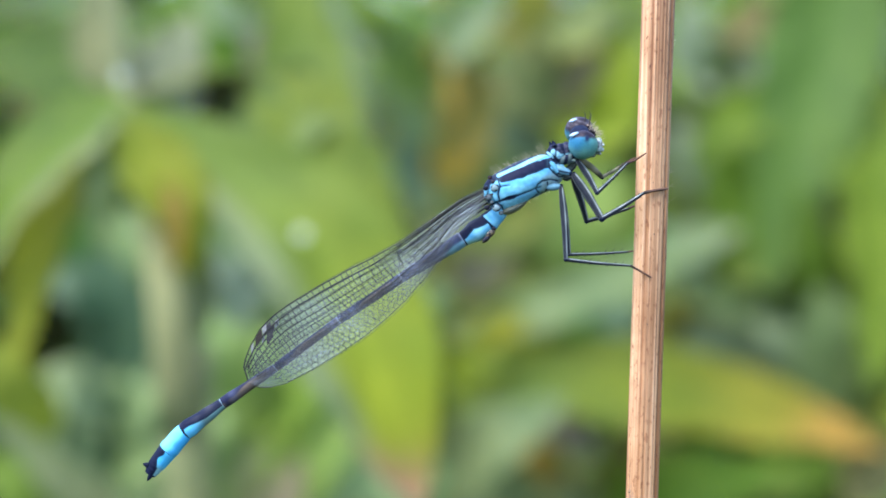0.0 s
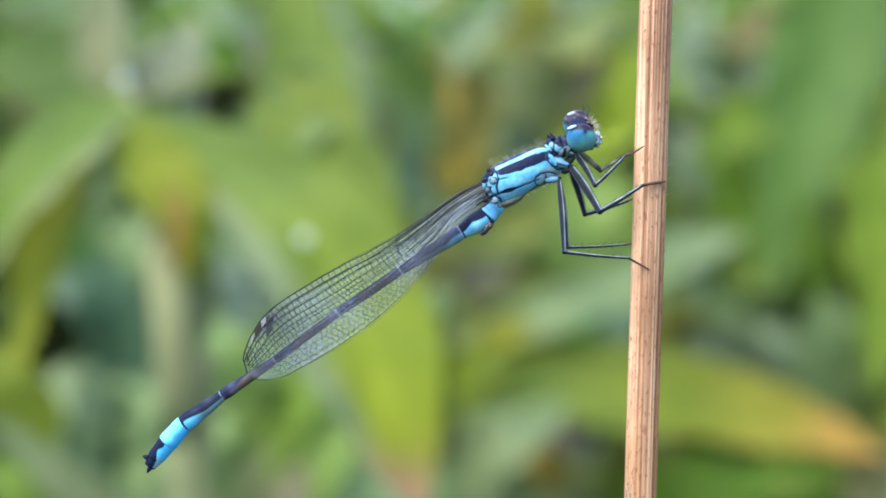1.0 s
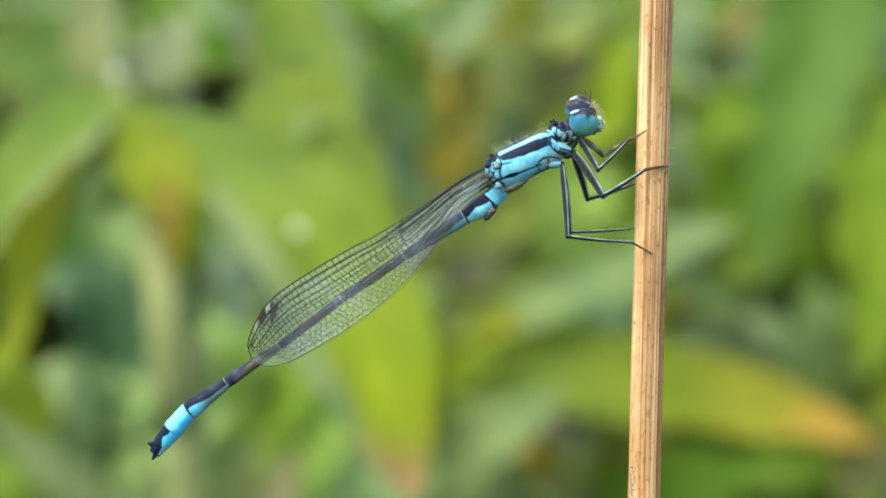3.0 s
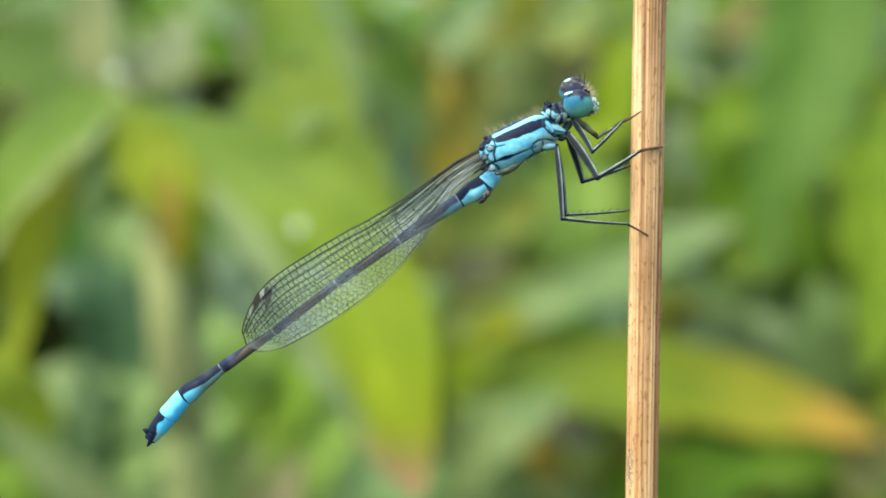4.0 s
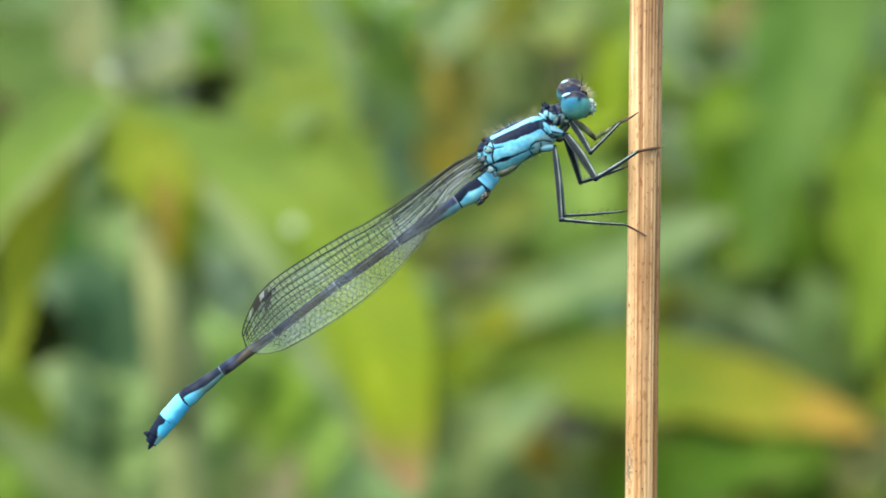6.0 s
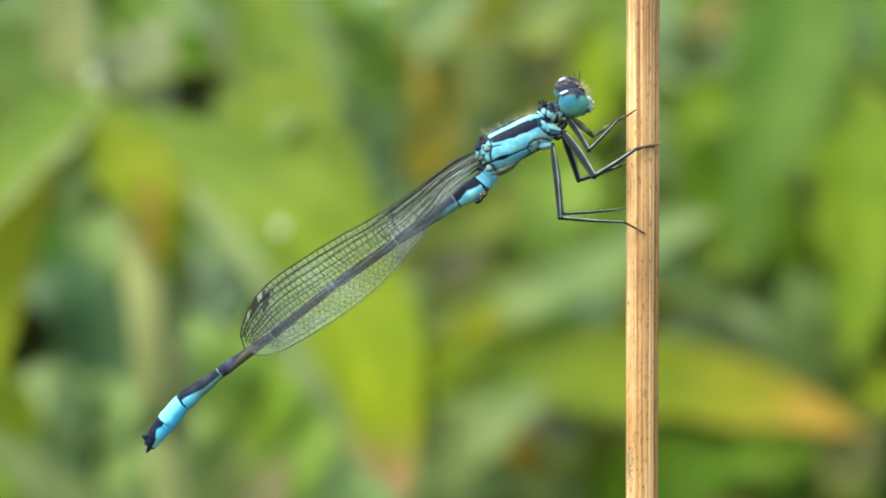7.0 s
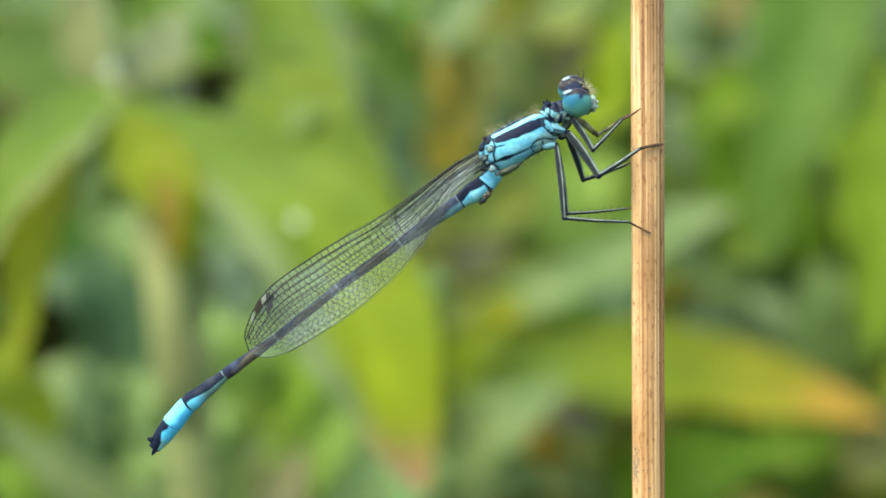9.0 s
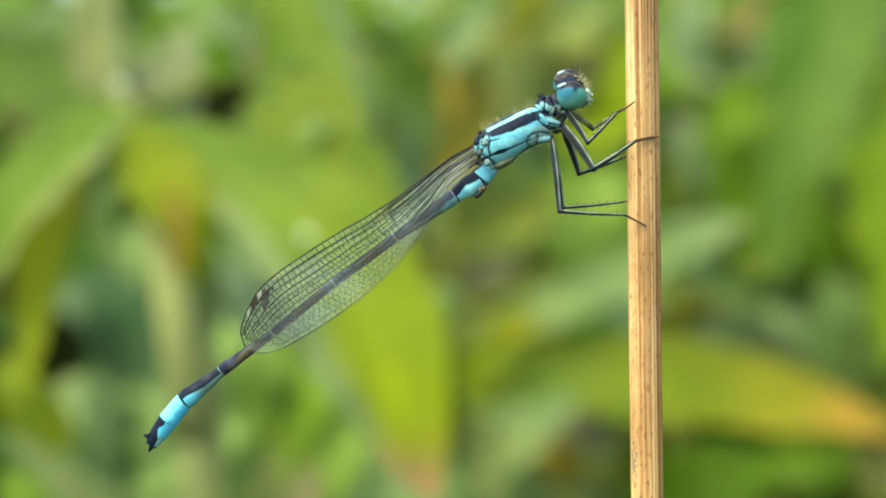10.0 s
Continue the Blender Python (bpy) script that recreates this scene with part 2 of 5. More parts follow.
# ---- the dry stalk ----
def build_stalk():
    thing = tagged(new("dry_stalk"), "upright dry tan plant stalk with ribs and specks", "plant stem")
    thing.matrix_world = STANCE
    rng = random.Random(4)
    top, bottom = (9.12, 0.20, 35.40), (5.9, 0.2, -424.0)
    axis = [bottom, (8.28, 0.20, -63.60), (8.5, 0.20, -18.1), (8.62, 0.20, -4.8), (8.75, 0.20, 8.4), top]
    # angle round the stalk, depth and width of each groove; 0 faces along x
    grooves = [(43, 0.085, 6), (62, 0.02, 4), (78, 0.03, 4), (95, 0.035, 4), (116, 0.075, 6), (136, 0.035, 5), (155, 0.03, 5)] + [(180 + 22 * k + rng.uniform(-6, 6), rng.uniform(0.03, 0.08), rng.uniform(4, 7)) for k in range(9)]

    def groove(s, g):
        """How deep the stalk's skin lies at an angle, 0 on the ribs."""
        a = math.degrees(g) % 360 + 2.2 * noise.noise((s * 60, 0.3, 0)) + 1.0 * noise.noise((s * 400, 0.7, g))
        return sum(d * math.exp(-((a - c) / w) ** 2) for c, d, w in grooves)

    def shape(s, g):
        return 1.03 - groove(s, g) + 0.012 * math.cos(31 * g + 1.0) + 0.012 * noise.noise((s * 500, math.cos(g) * 3, math.sin(g) * 3))

    def skin(s, deg):
        """Pale ribs, brown grooves, and one rib almost white."""
        g = math.radians(deg)
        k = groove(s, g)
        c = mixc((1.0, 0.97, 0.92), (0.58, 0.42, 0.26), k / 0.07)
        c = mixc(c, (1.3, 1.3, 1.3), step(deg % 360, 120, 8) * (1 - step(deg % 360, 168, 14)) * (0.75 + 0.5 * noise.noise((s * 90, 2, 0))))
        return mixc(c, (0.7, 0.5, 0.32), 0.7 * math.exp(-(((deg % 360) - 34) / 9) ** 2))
    r = [1.02, 0.88, 0.825, 0.83, 0.845, 0.83]
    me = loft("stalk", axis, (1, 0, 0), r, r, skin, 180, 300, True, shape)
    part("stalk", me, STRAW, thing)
    bumps = []
    for i in range(46):
        z = rng.uniform(-24, 13)
        g = rng.gauss(0.05, 0.2) if i % 3 else rng.uniform(0.5, 2.8)
        q = Vector((8.66 + 0.0136 * z + 0.87 * math.cos(g), 0.2 - 0.87 * math.sin(g), z))
        e = Vector((math.cos(g), -math.sin(g), rng.uniform(-0.6, 0.6))) * rng.uniform(0.02, 0.07)
        bumps.append(([q - e, q + e * 0.4, q + e], rng.uniform(0.02, 0.045), 0.012))
    part("wart", threads("wart", bumps, 6), BRISTLE, thing, "tiny dark warts on the skin")["kind"] = "stuff"
    hairs = []
    for i in range(70):
        z = rng.gauss(1.0, 0.5) if i < 10 else rng.uniform(-22, 12)
        g = rng.uniform(-0.5, 0.5)
        x0 = 8.66 + 0.0136 * z + 0.85 * math.cos(g)
        y0 = 0.2 - 0.85 * math.sin(g)
        d = Vector((math.cos(g), -math.sin(g), rng.uniform(-0.4, 0.8))) * rng.uniform(0.06, 0.2 if i > 9 else 0.5)
        p = Vector((x0, y0, z))
        hairs.append(([p, p + d * 0.6, p + d + Vector((0, 0, 0.03))], 0.007, 0.003))
    part("hair", threads("hair", hairs, 3), HAIR, thing, "fine pale plant hairs")["kind"] = "stuff"


build_stalk()


# ---- the damselfly ----
def build_damselfly():
    fly = tagged(new("damselfly"), "blue and black damselfly clinging to a dry stalk, wings folded", "insect")
    fly.matrix_world = STANCE
    rng = random.Random(11)
    V = Vector

    # thorax
    roll = radians(10)
    ax = (V((4.35, 0.00, 1.80)) - V((-0.12, 0.00, -0.54))).normalized()
    n0 = V((-ax.z, 0, ax.x))
    up = n0 * math.cos(roll) + V((0, -1, 0)) * math.sin(roll)

    def off(p, line):
        """Distance in the side view from p to a line of points, and how far along it."""
        best, where = 1e9, 0.0
        for i in range(len(line) - 1):
            (ax0, _, az0), (bx0, _, bz0) = line[i], line[i + 1]
            ex, ez = bx0 - ax0, bz0 - az0
            u = max(0.0, min(1.0, ((p.x - ax0) * ex + (p.z - az0) * ez) / (ex * ex + ez * ez)))
            q = math.hypot(p.x - ax0 - ex * u, p.z - az0 - ez * u)
            if q < best:
                best, where = q, (i + u) / (len(line) - 1)
        return best, where

    stripe = [(0.491, -0.8, 1.047), (1.588, -0.8, 1.58), (3.13, -0.8, 2.322)]
    band = [(0.665, -0.9, 0.861), (1.672, -0.9, 1.186), (2.62, -0.9, 1.601), (3.634, -0.8, 1.966)]
    seams = [([(0.428, -0.9, -0.383), (0.991, -0.9, -0.146), (1.583, -0.9, 0.032), (2.324, -0.9, 0.328), (2.679, -0.9, 0.476)], 0.03, 0.08),
             ([(2.472, -0.9, 0.357), (2.56, -0.9, 0.624), (2.797, -0.9, 0.802), (3.212, -0.9, 0.89), (3.634, -0.8, 0.839)], 0.032, 0.0),
             ([(2.472, -0.9, 0.357), (2.679, -0.9, 0.15), (2.975, -0.9, 0.209), (3.123, -0.9, 0.476), (3.064, -0.9, 0.742)], 0.03, 0.0),
             ([(3.123, -0.9, 1.956), (3.123, -0.9, 1.542), (3.39, -0.9, 1.246), (3.694, -0.8, 1.047), (4.117, -0.7, 1.144)], 0.04, 0.0),
             ([(3.39, -0.9, 1.246), (3.538, -0.9, 1.571), (3.872, -0.8, 1.907)], 0.035, 0.0),
             ([(0.847, -0.8, -0.94), (1.588, -0.8, -0.673), (2.092, -0.8, -0.288), (2.567, -0.8, 0.098)], 0.028, 0.0),
             ([(0.576, -0.9, 0.446), (0.784, -0.9, 0.505), (1.05, -0.9, 0.535)], 0.022, 0.0),
             ([(0.458, -0.9, 0.861), (0.576, -0.9, 0.476), (0.488, -0.9, 0.061), (0.606, -0.9, -0.353)], 0.042, 0.0),
             ([(0.046, -0.8, -0.555), (0.428, -0.9, -0.353), (0.724, -0.9, -0.561), (0.877, -0.8, -0.97)], 0.04, 0.0)]

    def thorax_paint(p, s):
        wob = 0.035 * noise.noise((p.x * 2.2, p.y * 2.2, p.z * 2.2)) + 0.018 * noise.noise((p.x * 9, p.y * 9, p.z * 9))
        ds, us = off(p, stripe)
        db, ub = off(p, band)
        over = (p - V(stripe[0])).dot(n0)
        # paler along the crown of each plate, greener towards the belly
        c = mixc(CYAN, (0.14, 0.38, 0.47), 0.5 + 1.3 * noise.noise((p.x * 0.9 + 3, p.y, p.z * 2.4)))
        c = mixc(c, (0.13, 0.33, 0.41), step(-over, 1.0, 0.9) * 0.5)
        below = (p - V((1.35, 0.00, -0.84))).dot(-n0)
        c = mixc(c, (0.14, 0.18, 0.13), step(below, 0.05, 0.15) * step(2.85 - p.x, 0.0, 0.3))
        c = mixc(c, (0.17, 0.27, 0.27), step(p.x, 2.72, 0.25) * step(-over, 1.15, 0.3))
        c = mixc(c, mixc(BLACK, (0.03, 0.04, 0.055), 0.6 * step(over, 0.05, 0.3)), 1 - step(-over, 0.2 + wob, 0.09))
        c = mixc(c, BLACK, 1 - step(db, 0.2 + 0.07 * math.sin(3.1 * ub) + wob * 1.4, 0.06))
        c = mixc(c, (0.155, 0.36, 0.45), (1 - step(ds, 0.095 + wob * 0.8, 0.05)))
        press = 0.0
        for line, w0, w1 in seams:
            d, u = off(p, line)
            w = w0 + w1 * math.exp(-((u - 0.3) / 0.16) ** 2)
            c = mixc(c, (0.05, 0.12, 0.15), 0.4 * math.exp(-(d / 0.11) ** 2))
            c = mixc(c, BLACK, 1 - step(d, w + wob * 0.5, 0.05))
            press += 0.035 * math.exp(-(d / 0.07) ** 2)
        rear = off(p, [(0.009, 0, 1.202), (-0.051, 0, -0.297), (0.009, 0, -1.497)])[0]
        c = mixc(c, BLACK, (1 - step(rear, 0.1 + wob * 3, 0.12)))
        k = 1 + 0.22 * noise.noise((p.x * 5, p.y * 5, p.z * 5)) + 0.12 * noise.noise((p.x * 16, p.y * 16, p.z * 16))
        return [v * k for v in c], press

    high = [0.4, 0.92, 1.04, 1.07, 1.08, 1.08, 1.07, 1.05, 1.03, 0.98, 0.82, 0.4]
    wide = [0.35, 0.75, 0.9, 1.0, 1.05, 1.07, 1.05, 1.0, 0.95, 0.82, 0.62, 0.3]
    part("thorax", loft("thorax", [(0.00, 0.00, -0.36), (1.05, 0.00, 0.36), (2.25, 0.00, 1.02), (3.96, 0.00, 1.62)], up, high, wide, None, 220, 200, paint=thorax_paint), CUTICLE, fly, "sky-blue thorax with black stripes")
    # small plates and knobs where the wings spring
    for o, r, tone in (((0.311, -0.86, 0.39), 0.19, (0.13, 0.2, 0.2)), ((0.43, -0.84, -0.646), 0.19, (0.14, 0.21, 0.21)), ((0.052, -0.6, 0.944), 0.1, (0.035, 0.022, 0.02)), ((-0.161, -0.8, 0.365), 0.12, (0.012, 0.012, 0.016)),
                       ((0.015, -0.86, -0.114), 0.15, (0.07, 0.09, 0.09)), ((-0.072, -0.78, -0.643), 0.12, (0.012, 0.012, 0.016)), ((0.672, -0.72, -0.906), 0.11, (0.1, 0.13, 0.12)), ((0.196, -0.74, 0.725), 0.1, (0.03, 0.03, 0.035)), ((0.164, -0.84, -0.35), 0.09, (0.09, 0.12, 0.12))):
        part("wing_joint", globe("wing_joint", o, (V((r * 1.15, 0, r * 0.35)), V((0, r * 0.7, 0)), V((-r * 0.3, 0, r))), lambda x, y, z, q=tone: mixc(BLACK, q, step(-y + 0.25 * math.sin(5 * x + 3 * z), 0.55, 0.3)), 26, 18), CUTICLE, fly)
    part("sternum", loft("sternum", [(0.54, -0.10, -0.96), (1.35, -0.15, -0.63), (2.04, -0.15, -0.24)], n0, [0.08, 0.24, 0.2, 0.06], [0.2, 0.5, 0.45, 0.2], lambda s, g: mixc((0.13, 0.15, 0.1), BLACK, 0.25 + 0.6 * noise.noise((s * 6, g * 0.03, 2))), 30, 30), CUTICLE, fly, "grey-green underside plate")
    # hips
    def coxa_colour(tone, cut):
        def colour(s, g):
            edge = math.exp(-((g - cut + 30 * s) / 13) ** 2) + math.exp(-((g - 172) / 20) ** 2) + step(s, 0.9, 0.08) + 0.7 * math.exp(-(s / 0.07) ** 2)
            return mixc(mixc([v * 0.72 for v in tone], tone, math.exp(-((g - 70) / 22) ** 2)), BLACK, edge)
        return colour
    for a, b, r, tone, cut in (((3.943, -0.3, 2.103), (4.59, -0.4, 1.885), 0.17, (0.15, 0.22, 0.2), 140), ((3.152, -0.5, 1.577), (4.343, -0.5, 1.25), 0.25, (0.13, 0.28, 0.34), 118), ((3.177, -0.56, 1.87), (3.649, -0.62, 1.21), 0.17, (0.1, 0.3, 0.4), 10),
                               ((3.007, -0.44, 0.48), (3.9, -0.46, 0.598), 0.2, (0.1, 0.22, 0.27), 30),
                               ((4.05, 0.40, 1.32), (4.74, 0.40, 1.98), 0.22, (0.12, 0.15, 0.13), 140), ((3.90, 0.40, 1.08), (4.44, 0.40, 1.14), 0.22, (0.12, 0.15, 0.13), 140)):
        prof = [r * 0.4, r * 0.85, r, r * 0.95, r * 0.7, r * 0.45]
        part("coxa", loft("coxa", [a, V(a).lerp(V(b), 0.5), b], (0.3, -0.1, 0.9), prof, [v * 0.8 for v in prof], coxa_colour(tone, cut), 48, 32), CUTICLE, fly)

    # prothorax and neck
    def pro_paint(p, s):
        patch = off(p, [(3.338, -0.4, 2.392), (3.666, -0.4, 2.153), (3.964, -0.4, 2.123), (4.262, -0.4, 2.242)])[0]
        collar = off(p, [(3.069, -0.4, 2.332), (3.278, -0.4, 2.123), (3.398, -0.4, 1.885)])[0]
        wob = 0.05 * noise.noise((p.x * 4, p.y * 4, p.z * 4))
        c = mixc(BLACK, (0.04, 0.045, 0.06), noise.noise((p.x * 6, p.y * 6, p.z * 6)) + 0.2)
        c = mixc(c, (0.14, 0.31, 0.37), 1 - step(patch, 0.13 + wob, 0.07))
        c = mixc(c, (0.15, 0.32, 0.38), 1 - step(collar, 0.07 + wob, 0.05))
        d = min(off(p, [(3.487, -0.4, 2.779), (3.457, -0.4, 1.885)])[0], off(p, [(3.845, -0.4, 2.839), (3.964, -0.4, 2.242), (3.904, -0.4, 1.885)])[0])
        c = mixc(c, BLACK, math.exp(-(d / 0.045) ** 2))
        return c, 0.06 * math.exp(-(d / 0.09) ** 2) - 0.05 * noise.noise((p.x * 3, p.y * 3, p.z * 3))
    part("prothorax", loft("prothorax", [(3.18, 0.00, 2.04), (3.60, 0.00, 2.28), (4.08, 0.00, 2.43), (4.55, 0.00, 2.62)], up, [0.4, 0.57, 0.56, 0.5, 0.4], [0.4, 0.58, 0.56, 0.47, 0.34], None, 90, 80, paint=pro_paint), CUTICLE, fly, "black prothorax with blue patches")
    part("neck", loft("neck", [(3.45, -0.1, 1.972), (3.985, -0.15, 2.028), (4.558, -0.1, 2.212)], (0, 0, 1), [0.16, 0.3, 0.32, 0.24], [0.2, 0.4, 0.42, 0.3], lambda s, g: mixc((0.085, 0.13, 0.13), BLACK, step(math.sin(s * 21 + 0.03 * g), 0.1, 0.7)), 40, 30), CUTICLE, fly, "pale neck with dark folds")
    for q in ((3.42, -0.25, 2.70), (3.30, 0.20, 2.67)):
        part("pronotal_lobe", loft("pronotal_lobe", [q, V(q) + V((-0.02, 0, 0.1)), V(q) + V((-0.14, -0.02, 0.28))], (1, 0, 0), [0.17, 0.11, 0.02], [0.22, 0.12, 0.02], lambda s, g: BLACK, 16, 10), CUTICLE, fly)

    # head
    lat = V((-0.15, 2.2, 0.82)).normalized()
    fwd = V((0.97, 0.12, -0.2))
    fwd = (fwd - lat * fwd.dot(lat)).normalized()
    hup = lat.cross(fwd)
    if hup.z < 0:
        hup = -hup
    near, far = V((4.86, -0.95, 2.73)), V((4.82, 1.10, 3.64))

    def eye_colour(x, y, z, dark):
        fine = 0.1 * noise.noise((x * 9, y * 9, z * 9 + 5))
        k = z + 0.1 * noise.noise((x * 3, y * 3, z * 3)) + fine
        c = mixc((0.016, 0.105, 0.145), (0.075, 0.215, 0.175), step(x, 0.2, 1.2) * 0.8 + step(-k, 0.05, 0.9) * 0.75)
        c = mixc(c, (0.014, 0.1, 0.19), step(-x, 0.3, 0.6) * 0.7)
        c = mixc(c, (0.11, 0.27, 0.23), 0.5 * math.exp(-((z + 0.55) / 0.3) ** 2))
        c = [v * (1 + 2.2 * fine) for v in c]
        cap = mixc((0.026, 0.022, 0.028), (0.009, 0.008, 0.014), 0.5 + 1.4 * noise.noise((x * 4, y * 4, z * 4 + 3)))
        for at, w in ((0.8, 0.1), (0.42, 0.08), (0.12, 0.07)):
            cap = mixc(cap, (0.085, 0.085, 0.095), dark * math.exp(-((z + 0.15 * x - at) / w) ** 2) * (0.6 + noise.noise((x * 5, y * 3, z * 5))))
        if dark:
            return mixc(c, cap, step(k + 0.35 * x, -0.45, 0.3))
        c = mixc(c, cap, step(k - 0.1 * x + 0.3 * x * x, 0.74, 0.16))
        blot = ((x + 0.02) / 0.14) ** 2 + ((z - 0.64) / 0.17) ** 2 + 4 * fine
        return mixc(c, (0.006, 0.014, 0.04), min(1.0, 1.5 * math.exp(-blot)))
    for c, dark in ((near, 0.0), (far, 1.0)):
        part("compound_eye", globe("compound_eye", c, (fwd * 0.77, lat * 0.7, hup * 0.76), lambda x, y, z, d=dark: eye_colour(x, y, z, d), 120, 90), EYE, fly, "dark mottled compound eye" if dark else "blue-green compound eye with a dark cap")
    mid = (near + far) / 2

    def skull_colour(x, y, z):
        c = mixc(BLACK, CYAN, step(x, 0.72, 0.15) * step(0.5 - z, 0.3, 0.3))
        for sy in (-0.72, 0.72):
            d = ((y - sy) / 0.2) ** 2 + ((x + 0.55) / 0.3) ** 2
            if z > 0:
                c = mixc(c, PALE, step(1.3 - d, 0.3, 0.4))
        return c
    part("skull", globe("skull", mid + hup * 0.02, (fwd * 0.62, lat * 1.15, hup * 0.6), skull_colour, 60, 40), CUTICLE, fly, "black head top with bristles")
    # pale spots behind the eyes
    for c, a, b, w, r in ((near, 0.66, 0.46, -0.14, 0.21), (far, 0.52, 0.52, -0.2, 0.17)):
        o = c - fwd * a + hup * b + lat * w
        part("postocular_spot", globe("postocular_spot", o, (fwd * r + hup * r * 0.7, lat * 0.13, hup * 0.07 - fwd * 0.05), lambda x, y, z: (0.27, 0.39, 0.45), 24, 14), CUTICLE, fly, "pale blue spot behind the eye")
    # the crown between the eyes, with three small simple eyes
    for a, b, w, r in ((0.5, 0.48, -0.1, 0.15), (0.28, 0.62, 0.3, 0.13), (0.3, 0.6, -0.42, 0.13), (0.62, 0.26, 0.25, 0.16)):
        part("simple_eye", globe("simple_eye", mid + fwd * a + hup * b + lat * w, (fwd * r, lat * r, hup * r * 0.8), lambda x, y, z: mixc((0.012, 0.011, 0.015), (0.09, 0.075, 0.06), step(z + 0.4 * math.sin(6 * x), 0.5, 0.5)), 20, 14), CUTICLE, fly)
    # face
    face = mid + fwd * 0.84 - hup * 0.12 - lat * 0.5

    def face_colour(x, y, z):
        spot = max(math.exp(-(((z - 0.55) / 0.22) ** 2 + ((y + 0.35) / 0.5) ** 2)), math.exp(-(((z + 0.5) / 0.2) ** 2 + ((y + 0.3) / 0.45) ** 2)), math.exp(-(((z - 0.05) / 0.12) ** 2 + ((y - 0.3) / 0.4) ** 2)))
        c = mixc((0.2, 0.33, 0.31), (0.34, 0.42, 0.38), 0.5 + noise.noise((x * 3, y * 3, z * 3)))
        return mixc(c, BLACK, min(1.0, 1.5 * spot) + step(noise.noise((x * 5, y * 5, z * 5 + 2)), 0.3, 0.2))
    part("face", globe("face", face, (fwd * 0.26, lat * 0.6, hup * 0.46), face_colour, 56, 44), CUTICLE, fly, "pale blue-green face with black spots")
    for a, b, r in ((0.2, 0.2, 0.1), (0.24, -0.05, 0.12), (0.18, -0.28, 0.1)):
        part("lip", globe("lip", face + fwd * a + hup * b - lat * 0.25, (fwd * r, lat * r * 1.6, hup * r * 0.9), lambda x, y, z: mixc((0.3, 0.38, 0.35), BLACK, step(-z + 0.4 * y, 0.3, 0.4)), 20, 14), CUTICLE, fly)
    part("mouthparts", globe("mouthparts", face - hup * 0.42 - fwd * 0.14, (fwd * 0.2, lat * 0.45, hup * 0.22), lambda x, y, z: mixc((0.16, 0.22, 0.19), BLACK, step(z + 0.4 * math.sin(y * 7), 0.2, 0.5)), 30, 20), CUTICLE, fly)
    for k, o in ((-1, V((5.22, -0.35, 3.84))), (1, V((5.04, 0.60, 3.90)))):
        part("antenna", threads("antenna", [([o, o + V((0.03, -0.02, 0.28)), o + V((0.06, -0.03 , 0.52)), o + V((-0.02, 0, 0.72))], 0.05, 0.012)], 6), BRISTLE, fly, "short black antenna")
    hairs = []
    for _ in range(130):
        d = (hup * rng.uniform(-0.1, 1) + fwd * rng.uniform(0.0, 1.2) + lat * rng.uniform(-0.8, 0.8)).normalized()
        o = mid + fwd * 0.2 + d * 0.7 + lat * rng.uniform(-0.7, 0.7)
        e = o + d * rng.uniform(0.15, 0.42) + V((0, 0, 0.05))
        hairs.append(([o, (o + e) / 2 + V((0.02, 0, 0.02)), e], 0.009, 0.004))
    for _ in range(80):
        u = rng.random()
        o = V((0.36, 0.00, 1.11)).lerp(V((3.36, 0.00, 2.52)), u) + V((rng.uniform(-0.1, 0.1), rng.uniform(-0.6, 0.35), rng.uniform(-0.2, -0.02)))
        d = n0 * rng.uniform(0.2, 0.6) + V((rng.uniform(-0.25, 0.2), rng.uniform(-0.2, 0.2), 0))
        hairs.append(([o, o + d * 0.55 + V((-0.05, 0, 0.02)), o + d + V((-0.12, 0, 0))], 0.0055, 0.0022))
    for _ in range(40):
        u = rng.random()
        o = V((0.60, -0.20, -1.14)).lerp(V((3.30, -0.30, 0.42)), u)
        d = -n0 * rng.uniform(0.06, 0.18) + V((rng.uniform(-0.15, 0.15), 0, 0))
        hairs.append(([o, o + d * 0.5, o + d], 0.009, 0.004))
    part("hair", threads("hair", hairs, 3), HAIR, fly, "fine pale hairs")["kind"] = "stuff"

    # abdomen: ten segments from the thorax to the tail
    joints = [(0.72, 0.00, -0.69), (0.00, 0.00, -1.47), (-1.29, 0.00, -2.31), (-4.44, 0.00, -4.41), (-7.71, 0.00, -6.72), (-11.01, 0.00, -9.33), (-13.77, 0.00, -11.28), (-15.78, 0.00, -12.84), (-16.65, 0.00, -13.89), (-17.22, 0.00, -14.64), (-17.55, 0.00, -15.12)]
    half = [0.46, 0.54, 0.42, 0.27, 0.235, 0.235, 0.32, 0.5, 0.53, 0.46, 0.32]
    aup = V((-0.6, -0.14, 0.78))

